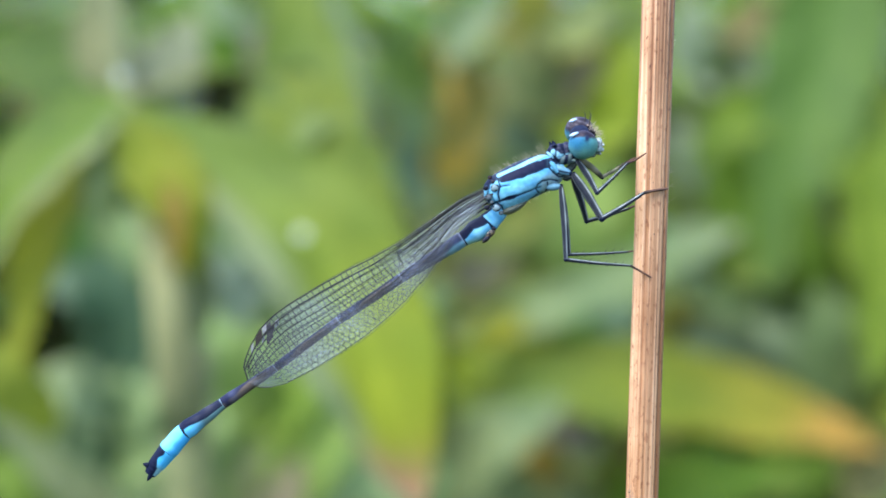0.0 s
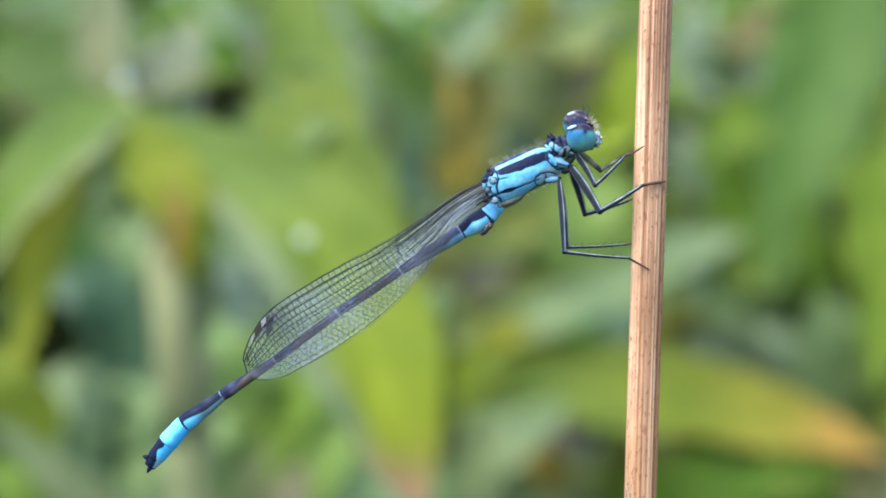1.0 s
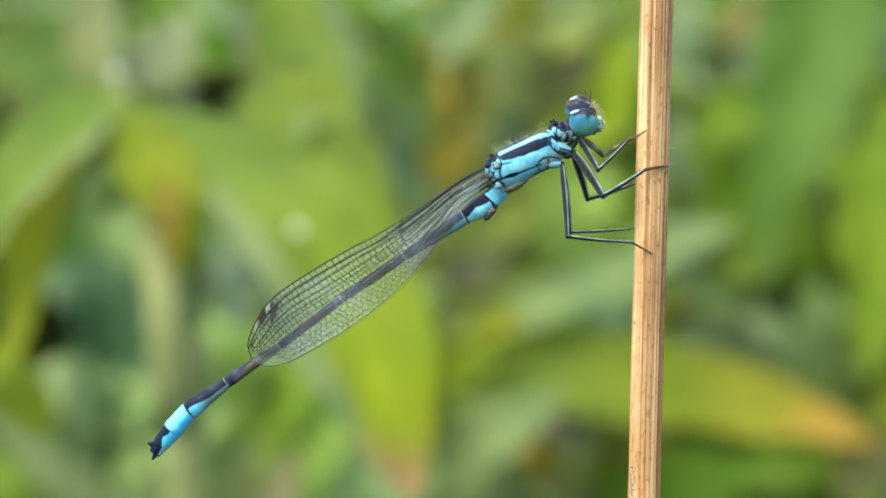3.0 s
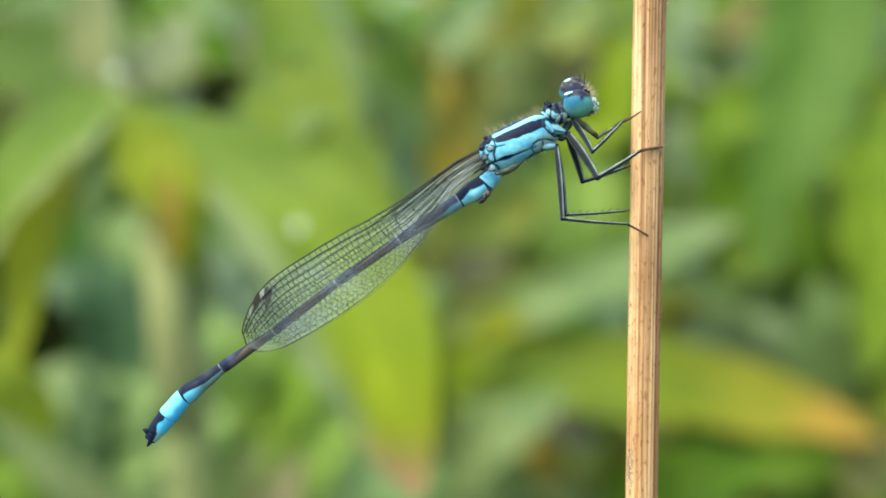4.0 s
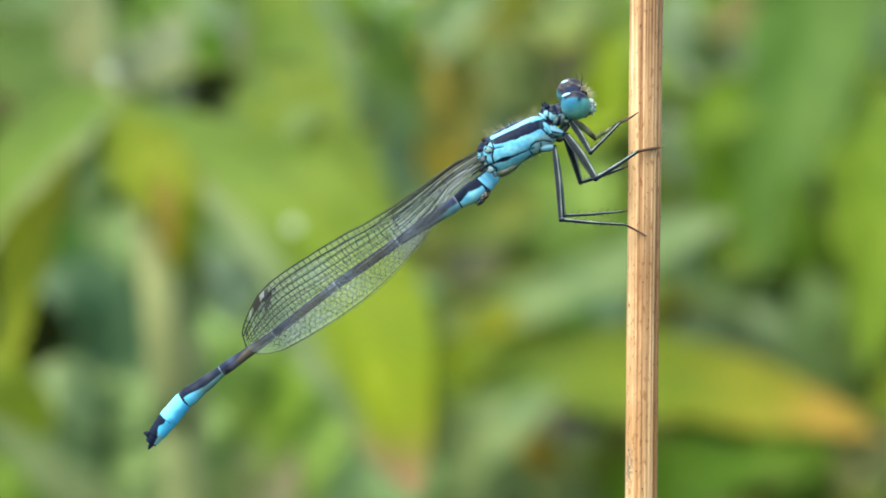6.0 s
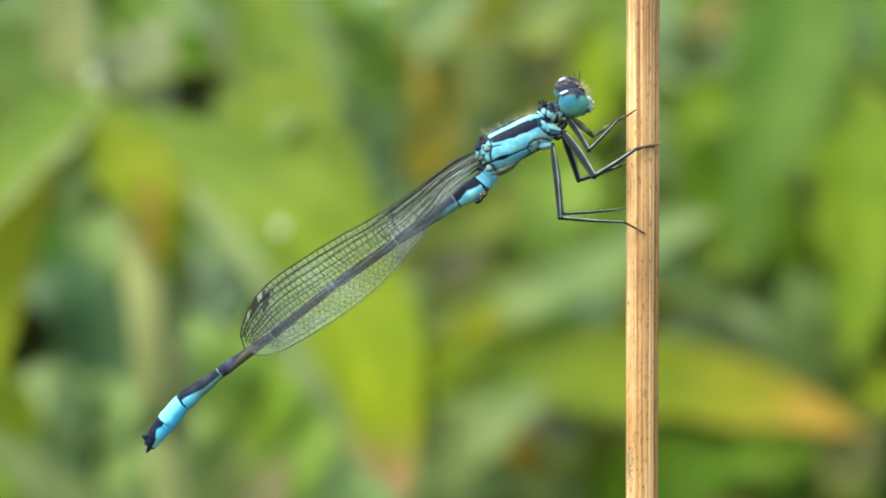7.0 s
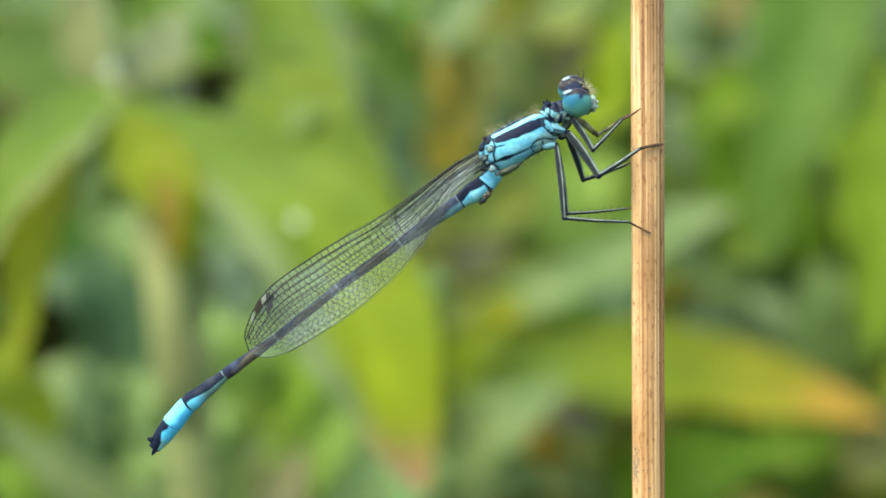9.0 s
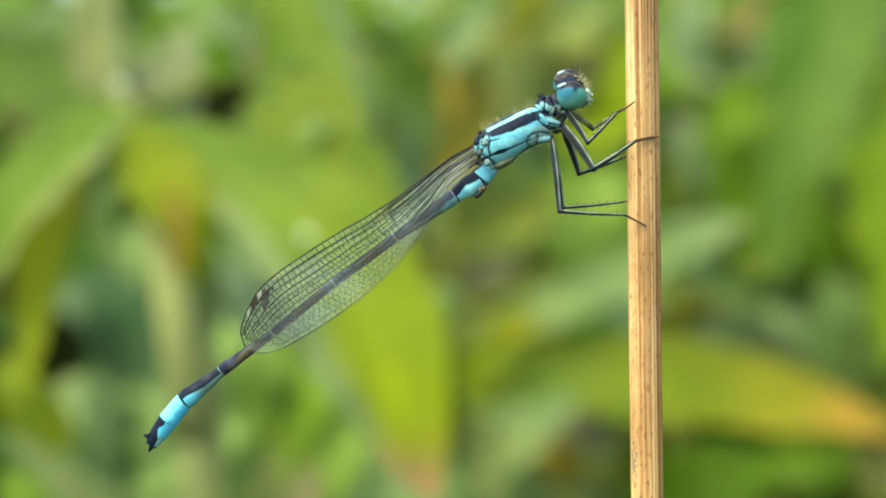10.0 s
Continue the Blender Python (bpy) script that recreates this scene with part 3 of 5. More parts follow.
    def seg_colour(k):
        def colour(s, g):
            a = abs(g - 4)
            w = noise.noise((s * 5 + 7 * k, g * 0.02, 1.7))
            blue = mixc(CYAN, (0.18, 0.44, 0.52), 0.4 + w)
            if k == 0:
                return mixc(mixc(BLACK, blue, step(a + 10 * w, 30, 8) * step(0.93 - s, 0.03, 0.05)), (0.16, 0.26, 0.26), 0.5 * step(a, 140, 20))
            if k == 1:
                edge = 70 + 6 * math.sin(s * 9 + 0.6) + 14 * w + 14 * step(s, 0.75, 0.3)
                return mixc(mixc(BLACK, mixc(blue, (0.19, 0.4, 0.41), step(a, 115, 30)), step(a, edge, 7)), BLACK, step(s, 0.955, 0.025) + (1 - step(s, 0.05, 0.03)))
            if k in (2, 3, 4, 5):
                side = (0.075, 0.064, 0.048) if k > 2 else mixc((0.15, 0.34, 0.36), (0.09, 0.1, 0.1), step(s, 0.25, 0.4))
                c = mixc((0.012, 0.016, 0.03), side, step(a + 16 * w, (40 + 40 * step(s, 0.68, 0.3)) if k > 2 else 84 + 14 * step(s, 0.3, 0.4), 24))
                c = mixc(c, (0.06, 0.075, 0.13), 0.5 * math.exp(-((s - 0.13) / 0.08) ** 2) + 0.4 * math.exp(-((s - 0.8) / 0.07) ** 2))
                c = mixc(c, (0.011, 0.014, 0.034), math.exp(-((s - 0.93) / 0.06) ** 2) * 0.9)
                return mixc(c, (0.17, 0.2, 0.25), 0.7 * math.exp(-((s - 0.035) / 0.014) ** 2))
            if k == 6:
                lower = mixc((0.09, 0.17, 0.165), (0.09, 0.36, 0.52), step(s, 0.66, 0.35))
                edge = 96 + 5 * w - 26 * step(s, 0.66, 0.5) + 85 * step(s, 0.965, 0.035)
                c = mixc(mixc(BLACK, (0.02, 0.024, 0.034), 0.5 + w), lower, step(a, edge, 5))
                c = mixc(c, (0.05, 0.07, 0.075), step(a, 150, 12))
                return mixc(c, (0.24, 0.36, 0.38), math.exp(-((s - 0.03) / 0.016) ** 2))
            if k == 7:
                # paler back, deeper blue below: light from the sky painted into the tint
                c = mixc((0.12, 0.43, 0.6), (0.05, 0.3, 0.52), step(a, 88 + 12 * w, 40))
                return mixc(c, BLACK, step(s, 0.975, 0.03) * step(110 - a, 0, 30))
            if k == 8:
                return mixc(BLACK, mixc((0.06, 0.34, 0.54), (0.1, 0.33, 0.42), step(s, 0.8, 0.2)), step(a, 66 + 14 * s + 10 * math.sin(s * 8), 6) * step(0.99 - s, 0.02, 0.04))
            return mixc(BLACK, (0.17, 0.34, 0.38), step(a, 96 + 20 * s, 8) * step(0.9 - s, 0.03, 0.08))
        return colour
    for k in range(10):
        a, b = V(joints[k]), V(joints[k + 1])
        before = V(joints[k - 1]) if k else a * 2 - b
        after = V(joints[k + 2]) if k < 9 else b * 2 - a
        a = a - (b - a).normalized() * 0.1 if k else a
        line = [a, a.lerp(b, 0.33), a.lerp(b, 0.66), b]
        h0, h1 = half[k], half[k + 1]
        hm = (h0 + h1) / 2 * (1.0 if k not in (1,) else 1.18)
        prof = [h0 * 0.93, h0 * 0.99, (h0 + hm) / 2, hm, hm, (h1 + hm) / 2, h1 * 1.03, h1 * 0.97]
        part("abdomen_segment", loft("abdomen_segment", line, aup, prof, [p * 0.95 for p in prof], seg_colour(k), 96, 90 if k > 1 else 60), CUTICLE, fly,
             {1: "blue and black second segment", 6: "black segment with blue underside", 7: "bright blue tail segment"}.get(k, ""))
    # claspers at the tail, and the small organ under the second segment
    for q, d in (((-17.64, -0.14, -14.64), (-0.26, 0, 0.08)), ((-17.64, 0.14, -14.76), (-0.24, 0.02, 0.1)), ((-17.46, -0.10, -15.12), (-0.2, 0, -0.34)), ((-17.34, 0.12, -15.06), (-0.16, 0, -0.22)), ((-17.5, -0.12, -14.9), (-0.24, 0, -0.12))):
        part("clasper", loft("clasper", [q, V(q) + V(d) * 0.6, V(q) + V(d)], (0.3, -1, 0.4), [0.17, 0.12, 0.03], [0.15, 0.1, 0.03], lambda s, g: BLACK, 16, 10), CUTICLE, fly)
    for o, a, b, dark in (((0.153, -0.2, -1.984), 0.3, 0.17, 0.2), ((-0.056, -0.2, -2.283), 0.26, 0.13, 0.75), ((0.303, -0.2, -1.715), 0.14, 0.12, 0.8)):
        part("genital_lobe", globe("genital_lobe", o, (V((a, 0, a * 0.9)) * 0.8, V((0, 0.3, 0)), V((-b * 0.7, 0, b * 0.8))), lambda x, y, z, d=dark: mixc(mixc((0.2, 0.15, 0.07), (0.3, 0.29, 0.2), step(z, 0.2, 0.6)), BLACK, d + step(noise.noise((x * 2.5, y * 2.5, z * 2.5)), 0.0, 0.5)), 28, 20), CUTICLE, fly, "brownish lobe under the abdomen")

    # wings
    def wing(base, tip, lead, trail, depth0, depth1, seed, stig, label, bold=1.0, sparse=1.0):
        r = random.Random(seed)
        base, tip = V(base), V(tip)
        d = tip - base
        length = math.hypot(d.x, d.z)
        dx = V((d.x, 0, d.z)) / length
        nu = V((-dx.z, 0, dx.x))
        if nu.z < 0:
            nu = -nu

        def at(s, t):
            """s from root to tip, t from the hind edge (0) to the front edge (1)."""
            lo, hi = sample_at(trail, s), sample_at(lead, s)
            y = depth0 + (depth1 - depth0) * s + 0.12 * math.sin(t * 3.1) * math.sin(s * 3.1) + 0.012 * math.sin(t * 44) * min(1.0, s * 6)
            return base + dx * (s * length) + nu * (lo + (hi - lo) * t) + V((0, y, 0))

        thing = part("wing", None_mesh(), VEIN, fly, label)
        m, k = 90, 56
        verts = [at(i / m, j / k) for i in range(m + 1) for j in range(k + 1)]
        faces = [(i * (k + 1) + j, i * (k + 1) + j + 1, (i + 1) * (k + 1) + j + 1, (i + 1) * (k + 1) + j) for i in range(m) for j in range(k)]
        # weight of the root's thicker skin and painted sheen, fading along the wing
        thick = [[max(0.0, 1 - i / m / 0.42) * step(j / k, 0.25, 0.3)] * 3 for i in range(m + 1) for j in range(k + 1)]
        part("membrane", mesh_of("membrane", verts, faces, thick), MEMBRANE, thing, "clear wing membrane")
        lines = []
        # long veins: front edge, two close behind it, then the fan of the blade
        rows = [(1.0, 0.0, 1.0, 0.031), (0.955, 0.0, 0.36, 0.024), (0.9, 0.0, 0.985, 0.03), (0.81, 0.0, 0.98, 0.02), (0.7, 0.1, 0.985, 0.024), (0.62, 0.5, 0.98, 0.013), (0.56, 0.0, 0.98, 0.018),
                (0.48, 0.4, 0.975, 0.014), (0.4, 0.1, 0.97, 0.016)]
        if sparse > 1:
            rows = rows[:3] + rows[4::2]
        wob = [r.uniform(0, 6) for _ in rows]

        def tt(q, s):
            t = rows[q][0]
            return t if t == 1.0 else t + 0.008 * math.sin(s * 14 + wob[q]) - 0.1 * (1 - t) * (1 - min(1.0, s / 0.35))
        for q, (t, s0, s1, w) in enumerate(rows):
            n = 60
            lines.append(([at(s0 + (s1 - s0) * i / n, tt(q, s0 + (s1 - s0) * i / n)) for i in range(n + 1)], w * 0.85 * bold, w * bold))
        lines.append(([at(i / 60, 0.0) for i in range(61)], 0.013 * bold, 0.016 * bold))
        # rungs between them
        for q in range(len(rows) - 1):
            for q2 in range(q + 1, len(rows)):
                s0, s1 = max(rows[q][1], rows[q2][1]), min(rows[q][2], rows[q2][2])
                mids = [rows[z] for z in range(q + 1, q2)]
                s = s0 + 0.01
                gap = (0.02 if q < 4 else 0.0175) * sparse
                while s < s1 - 0.004:
                    if all(not (z[1] - 0.005 <= s <= z[2]) for z in mids) and s > 0.13:
                        sk = r.uniform(-0.005, 0.005)
                        a, b = at(s, tt(q, s)), at(min(0.999, s + sk), tt(q2, min(0.999, s + sk)))
                        c = (a + b) / 2 + dx * r.uniform(-0.04, 0.04)
                        w = 0.017 * bold * r.uniform(0.75, 1.25)
                        lines.append(([a, c, b], w, w * 0.9))
                    s += gap * r.uniform(0.75, 1.25) * (1.9 if s < 0.34 else 1.0)
        # honeycomb of the hind part, row under row
        g = 0.0102 * (0.6 + 0.4 * sparse)
        comb = [(0.4 - 0.08 * z) for z in range(5)]
        net = {}

        def knot(q, i):
            if (q, i) not in net:
                s = (i + q) * g + r.uniform(-0.5, 0.5) * g
                z = comb[q] + (-0.017 if i % 2 == 0 else 0.017) + r.uniform(-0.016, 0.016)
                net[q, i] = (s, max(0.0, z) if q else tt(len(rows) - 1, s))
            return net[q, i]
        for q in range(len(comb)):
            for i in range(int((0.17 + 0.025 * q) / g) - q, int((0.958 - 0.008 * q) / g) - q):
                (s, z), (s2, z2) = knot(q, i), knot(q, i + 1)
                w = 0.0115 * bold * r.uniform(0.75, 1.25)
                if q:
                    lines.append(([at(s, z), at(s2, z2)], w, w))
                if i % 2 == 0:
                    e = knot(q + 1, i - 1) if q + 1 < len(comb) else (s + r.uniform(-0.5, 0.5) * g, 0.0)
                    lines.append(([at(s, z), at(*e)], w, w))
        # strong ribs that gather at the root and fade along the stalk of the wing
        for t0, t1, s1, w in ((0.93, 0.93, 0.4, 0.034), (0.78, 0.85, 0.46, 0.03), (0.62, 0.66, 0.52, 0.036), (0.44, 0.52, 0.42, 0.026), (0.27, 0.44, 0.48, 0.03), (0.1, 0.3, 0.36, 0.026)):
            if sparse > 1:
                if seed != 2 or t0 in (0.78, 0.44, 0.1):
                    continue
                w *= 0.7
            lines.append(([at(s1 * i / 30, t0 + (t1 - t0) * i / 30 + 0.012 * math.sin(i * 0.5 + 9 * t0 + seed)) for i in range(31)], w, w * 0.45))
        # joint of the front edge at a third of its length
        lines.append(([at(0.335, 1.01), at(0.338, 0.93), at(0.35, 0.86), at(0.352, 0.77), at(0.36, 0.64)], 0.034, 0.02))
        part("venation", threads("venation", lines, 4), VEIN, thing, "dark branching veins")["kind"] = "stuff"
        def cell(name, s0, s1, t0, t1, mat, label):
            """One thickened cell of the wing's front edge."""
            sv = [at(s0 + (s1 - s0) * i / 6 + 0.012 * j / 4, t1 - (t1 - t0) * j / 4) + V((0, -0.02, 0)) for i in range(7) for j in range(5)]
            sv += [v + V((0, 0.05, 0)) for v in sv]
            sf = [(i * 5 + j, i * 5 + j + 1, i * 5 + j + 6, i * 5 + j + 5) for i in range(6) for j in range(4)]
            sf += [tuple(reversed([x + 35 for x in q])) for q in sf]
            rim = [j for j in range(5)] + [i * 5 + 4 for i in range(1, 7)] + [30 + j for j in range(3, -1, -1)] + [i * 5 for i in range(5, 0, -1)]
            sf += [(rim[i], rim[(i + 1) % len(rim)], rim[(i + 1) % len(rim)] + 35, rim[i] + 35) for i in range(len(rim))]
            part(name, mesh_of(name, sv, sf, None, False), mat, thing, label)
        cell("stigma", stig, stig + 0.036, 0.9, 0.985, STIGMA, "dark wing spot")
        if depth0 < 0:
            cell("pale_cell", stig - 0.022, stig - 0.004, 0.91, 0.985, PALECELL, "pale cell beside the wing spot")
            cell("pale_cell", stig + 0.048, stig + 0.062, 0.91, 0.98, PALECELL, "pale cell beside the wing spot")

    def sample_at(table, s):
        for (a, u), (b, w) in zip(table, table[1:]):
            if s <= b:
                k = (s - a) / (b - a)
                k = k * k * (3 - 2 * k) * 0.35 + k * 0.65
                return u + (w - u) * k
        return table[-1][1]

    def None_mesh():
        # the hardened root of the wing
        return threads("wing", root_line, 8)

    lead = [(0, 0.5), (0.084, 0.74), (0.2, 0.8), (0.314, 0.86), (0.423, 1.06), (0.527, 1.34), (0.635, 1.54), (0.746, 1.69), (0.806, 1.71), (0.862, 1.57), (0.914, 1.23), (0.956, 0.85), (0.985, 0.45), (1.0, -0.25)]
    trail = [(0, -0.12), (0.136, -0.3), (0.196, -0.7), (0.243, -1.0), (0.334, -1.44), (0.446, -1.8), (0.517, -1.93), (0.6, -2.0), (0.689, -1.95), (0.799, -1.78), (0.9, -1.55), (0.955, -1.22), (0.985, -0.86), (1.0, -0.4)]
    for b, t, y0, y1, seed, stig, kk, label in (
            ((0.00, 0.00, -0.12), (-12.54, 0.00, -9.81), -0.78, -0.62, 1, 0.862, 1.0, "clear fore wing with dark veins, folded back"),
            ((-0.06, 0.00, -0.66), (-12.38, 0.00, -9.80), -0.62, -0.5, 2, 0.822, 0.95, "clear hind wing with dark veins, folded back"),
            ((0.00, 0.00, 0.06), (-12.36, 0.00, -9.54), 0.62, 0.5, 3, 0.85, 0.97, "clear fore wing on the far side, folded back"),
            ((-0.12, 0.00, -0.48), (-12.12, 0.00, -9.78), 0.5, 0.42, 4, 0.86, 0.9, "clear hind wing on the far side, folded back")):
        root_line = [([V(b) + V((0.25, y0 * 0.9, 0.2)), V(b) + V((0.0, y0, 0.08)), V(b) + V((-0.5, y0, -0.25))], 0.09, 0.03)]
        wing(b, t, [(s, v * kk) for s, v in lead], [(s, v * kk) for s, v in trail], y0, y1, seed, stig, label, 1.5 if y0 < -0.7 else 0.6 if y0 < 0 else 0.5, 1.0 if y0 < -0.7 else 2.6)

    # legs: hip, knee, ankle, foot
    def leg_colour(s, g):
        return mixc(mixc((0.009, 0.012, 0.017), (0.018, 0.022, 0.026), 0.5 + noise.noise((s * 9, g * 0.03, 4))), (0.36, 0.43, 0.37), min(1.0, math.exp(-((g - 34) / 13) ** 2) + 0.35 * math.exp(-((g - 134) / 9) ** 2)) * step(s, 0.05, 0.05) * (0.6 + 0.14 * math.sin(s * 17)))

    def olive_colour(s, g):
        return mixc((0.018, 0.018, 0.014), (0.2, 0.2, 0.12), step(math.cos(math.radians(g - 60)), -0.1, 0.7) * (0.75 - 0.5 * step(s, 0.8, 0.3) + 0.2 * math.sin(s * 13)))

    def leg(hip, knee, ankle, toes, thick, label, colour=leg_colour):
        hip, knee, ankle = V(hip), V(knee), V(ankle)
        thing = part("leg", loft("leg", [hip, hip.lerp(knee, 0.5) + V((0.04, 0, 0.03)), knee], (0.75, -0.3, 0.6), [thick * 0.7, thick, thick, thick * 0.85, thick * 0.7], [thick * 0.7, thick, thick, thick * 0.85, thick * 0.7], colour, 32, 30), LEG, fly, label)
        tb = thick * 0.62
        part("shin", loft("shin", [knee, knee.lerp(ankle, 0.5) + V((0, 0, -0.03)), ankle], (-0.3, -0.3, 0.9), [tb, tb * 0.9, tb * 0.75, tb * 0.6], [tb, tb * 0.9, tb * 0.75, tb * 0.6], colour, 24, 30), LEG, thing)
        part("knee", globe("knee", knee, (V((thick * 0.72, 0, 0)), V((0, thick * 0.72, 0)), V((0, 0, thick * 0.72))), lambda x, y, z: BLACK, 16, 12), LEG, thing)
        part("foot", loft("foot", [ankle] + [V(t) for t in toes], (0.2, -0.5, 0.8), [tb * 0.62, tb * 0.55, tb * 0.5, tb * 0.34], [tb * 0.62, tb * 0.55, tb * 0.5, tb * 0.34], lambda s, g: mixc((0.022, 0.02, 0.018), (0.075, 0.045, 0.03), step(s, 0.2, 0.4)), 12, 20), LEG, thing)
        sp = []
        d = (ankle - knee)
        side = V((-d.z, 0, d.x)).normalized()
        for i in range(7):
            o = knee + d * (0.08 + 0.13 * i)
            for k in (-1, 1):
                if rng.random() < 0.8:
                    e = o + side * k * rng.uniform(0.13, 0.25) + d.normalized() * rng.uniform(0.1, 0.24) + V((0, rng.uniform(-0.15, 0.05), 0))
                    sp.append(([o, (o + e) / 2, e], 0.024, 0.008))
        d2 = knee - hip
        side2 = V((-d2.z, 0, d2.x)).normalized()
        if side2.x < 0:
            side2 = -side2
        for i in range(6):
            o = hip + d2 * (0.35 + 0.1 * i)
            e = o + side2 * rng.uniform(0.14, 0.24) + d2.normalized() * 0.1
            sp.append(([o, (o + e) / 2, e], 0.02, 0.007))
        part("spines", threads("spines", sp, 4), BRISTLE, thing, "stiff black spines")["kind"] = "stuff"

    leg((4.62, -0.35, 1.98), (5.61, -1.25, 0.24), (7.20, -0.75, 1.83), [(7.65, -0.75, 2.04), (8.19, -0.66, 2.40)], 0.172, "black front leg gripping the stalk")
    leg((4.80, 0.35, 2.10), (6.09, 0.90, 1.17), (7.26, 0.50, 1.92), [(7.50, 0.35, 2.07), (7.77, 0.25, 2.22)], 0.17, "olive front leg on the far side", olive_colour)
    leg((4.38, -0.45, 1.26), (5.88, -1.30, -1.11), (8.10, -0.85, 0.30), [(8.70, -0.80, 0.45), (9.39, -0.45, 0.57)], 0.235, "black middle leg gripping the stalk")
    leg((4.44, 0.40, 1.20), (5.34, 1.10, -1.20), (7.50, 0.50, -0.48), [(7.68, 0.42, -0.39), (7.86, 0.40, -0.33)], 0.19, "black middle leg on the far side")
    leg((3.78, -0.45, 0.66), (4.08, -1.20, -3.27), (7.50, -0.75, -3.51), [(8.01, -0.74, -3.78), (8.64, -0.66, -4.11)], 0.168, "black hind leg gripping the stalk")
    leg((3.90, 0.40, 0.54), (4.44, 1.00, -3.00), (7.50, 0.50, -2.79), [(7.65, 0.42, -2.76), (7.83, 0.40, -2.73)], 0.145, "black hind leg on the far side")


build_damselfly()


# ---- the plants behind ----
GREEN = (0.085, 0.16, 0.014)
BRIGHT = (0.12, 0.21, 0.012)
DEEP = (0.03, 0.07, 0.012)
MIST = (0.13, 0.2, 0.075)
PALEGREEN = (0.17, 0.23, 0.11)
OLIVE = (0.1, 0.115, 0.02)
YELLOW = (0.24, 0.21, 0.02)
ORANGE = (0.25, 0.165, 0.03)
BROWN = (0.3, 0.17, 0.1)
BEIGE = (0.17, 0.175, 0.08)
TEALGREEN = (0.05, 0.105, 0.055)
# tone of the blades that stand in for shaded gaps
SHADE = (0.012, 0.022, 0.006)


def even(c):
    """Leaf tones drawn a little towards one middle green, as leaves of one meadow."""
    k = (0.12 / (0.3 * c[0] + 0.6 * c[1] + 0.1 * c[2])) ** 0.28
    return tuple(v * k for v in c)


def leaf(name, pts, width, facing, colour, tip=None, rim=None, fold=0.2, blunt=0.66, full=0.75, m=40, k=14, root=None, yel=0.84, tipat=None, start=None, turn=0.3, turnw=0.4, rimside=1):
    """A blade along a curve of points, width metres across, its face turned towards facing; tip and rim: other colours there; root: where its stalk springs."""
    c = curve_points(pts, m)
    facing = Vector(facing).normalized()
    colour, start, rim = (even(v) if v else None for v in (colour, start, rim))
    verts, faces, tints = [], [], []
    for i, p in enumerate(c):
        s = i / m
        t = (c[min(i + 1, m)] - c[max(i - 1, 0)]).normalized()
        side = t.cross(facing).normalized()
        up = side.cross(t)
        w = width / 2 * (math.sin(math.pi * min(1, s ** blunt)) ** full + 0.02) * (1 + 0.05 * math.sin(s * 23))
        for j in range(k + 1):
            x = 2 * j / k - 1
            lift = abs(x) * w * fold + 0.05 * w * math.sin(s * 26 - abs(x) * 5) * abs(x)
            verts.append(p + side * (x * w) + up * lift)
            q = mixc(start, colour, step(s, turn, turnw)) if start else colour
            q = mixc(q, [v * 1.2 for v in q], math.exp(-(x / 0.1) ** 2))
            if rim:
                q = mixc(q, rim, step(x * rimside, 0.6, 0.4))
            if tip:
                q = mixc(q, YELLOW, step(s, yel, 0.3) * 0.7)
                q = mixc(q, tip, step(s + 0.03 * x, tipat or yel + 0.19, 0.16))
            tints.append(q)
    for i in range(m):
        for j in range(k):
            a = i * (k + 1) + j
            faces.append((a, a + 1, a + k + 2, a + k + 1))
    if root:
        base = len(verts)
        line = curve_points([c[0], (c[0] + Vector(root)) / 2 + Vector((0, 0, 0.004)), root], 6)
        for p in line:
            for g in range(5):
                verts.append(p + Vector((math.cos(g * 1.257), math.sin(g * 1.257) * 0.7, math.sin(g * 1.257) * 0.7)) * 0.0006)
                tints.append(colour)
        for i in range(6):
            for j in range(5):
                faces.append((base + i * 5 + j, base + i * 5 + (j + 1) % 5, base + i * 5 + 5 + (j + 1) % 5, base + i * 5 + 5 + j))
    return mesh_of(name, verts, faces, tints, True, 1.0)


def stem_mesh(pts, r0, r1, colour, k=24, n=14):
    c = curve_points(pts, k)
    verts, faces, tints = [], [], []
    for i, p in enumerate(c):
        t = (c[min(i + 1, k)] - c[max(i - 1, 0)]).normalized()
        u = t.cross(Vector((0, 1, 0))).normalized()
        v = t.cross(u)
        r = r0 + (r1 - r0) * i / k
        for j in range(n):
            g = 2 * math.pi * j / n
            q = r * (1 + 0.06 * math.cos(5 * g))
            verts.append(p + u * math.cos(g) * q + v * math.sin(g) * q)
            tints.append(colour)
    for i in range(k):
        for j in range(n):
            a, b = i * n + j, i * n + (j + 1) % n
            faces.append((a, b, b + n, a + n))
    return mesh_of("stem", verts, faces, tints, True, 1.0)


class Plant:
    """A plant: its stem from the ground up, and blades whose stalks spring from the stem."""

    def __init__(self, name, label, points, r0, r1, colour, gain=1.0):
        self.thing = tagged(new(name), label, "plant")
        low = points[0]
        self.gain = gain
        pts = [(low[0] + 0.005, low[1] + 0.02, -0.02)] + list(points)
        self.line = curve_points(pts, 24)
        part("stem", stem_mesh(pts, r0, r1, colour), STALK, self.thing)

    def blade(self, p0, p1, p2, width, colour, facing=(0, -0.85, 0.5), label="", **more):
        p0, p2 = Vector(p0), Vector(p2)
        root = min(self.line, key=lambda q: (q - p0).length)
        me = leaf("leaf", [p0, p1, p2], width, facing, [v * self.gain for v in colour], root=tuple(root), m=24, k=8, **more)
        return part("leaf", me, LEAF, self.thing, label)


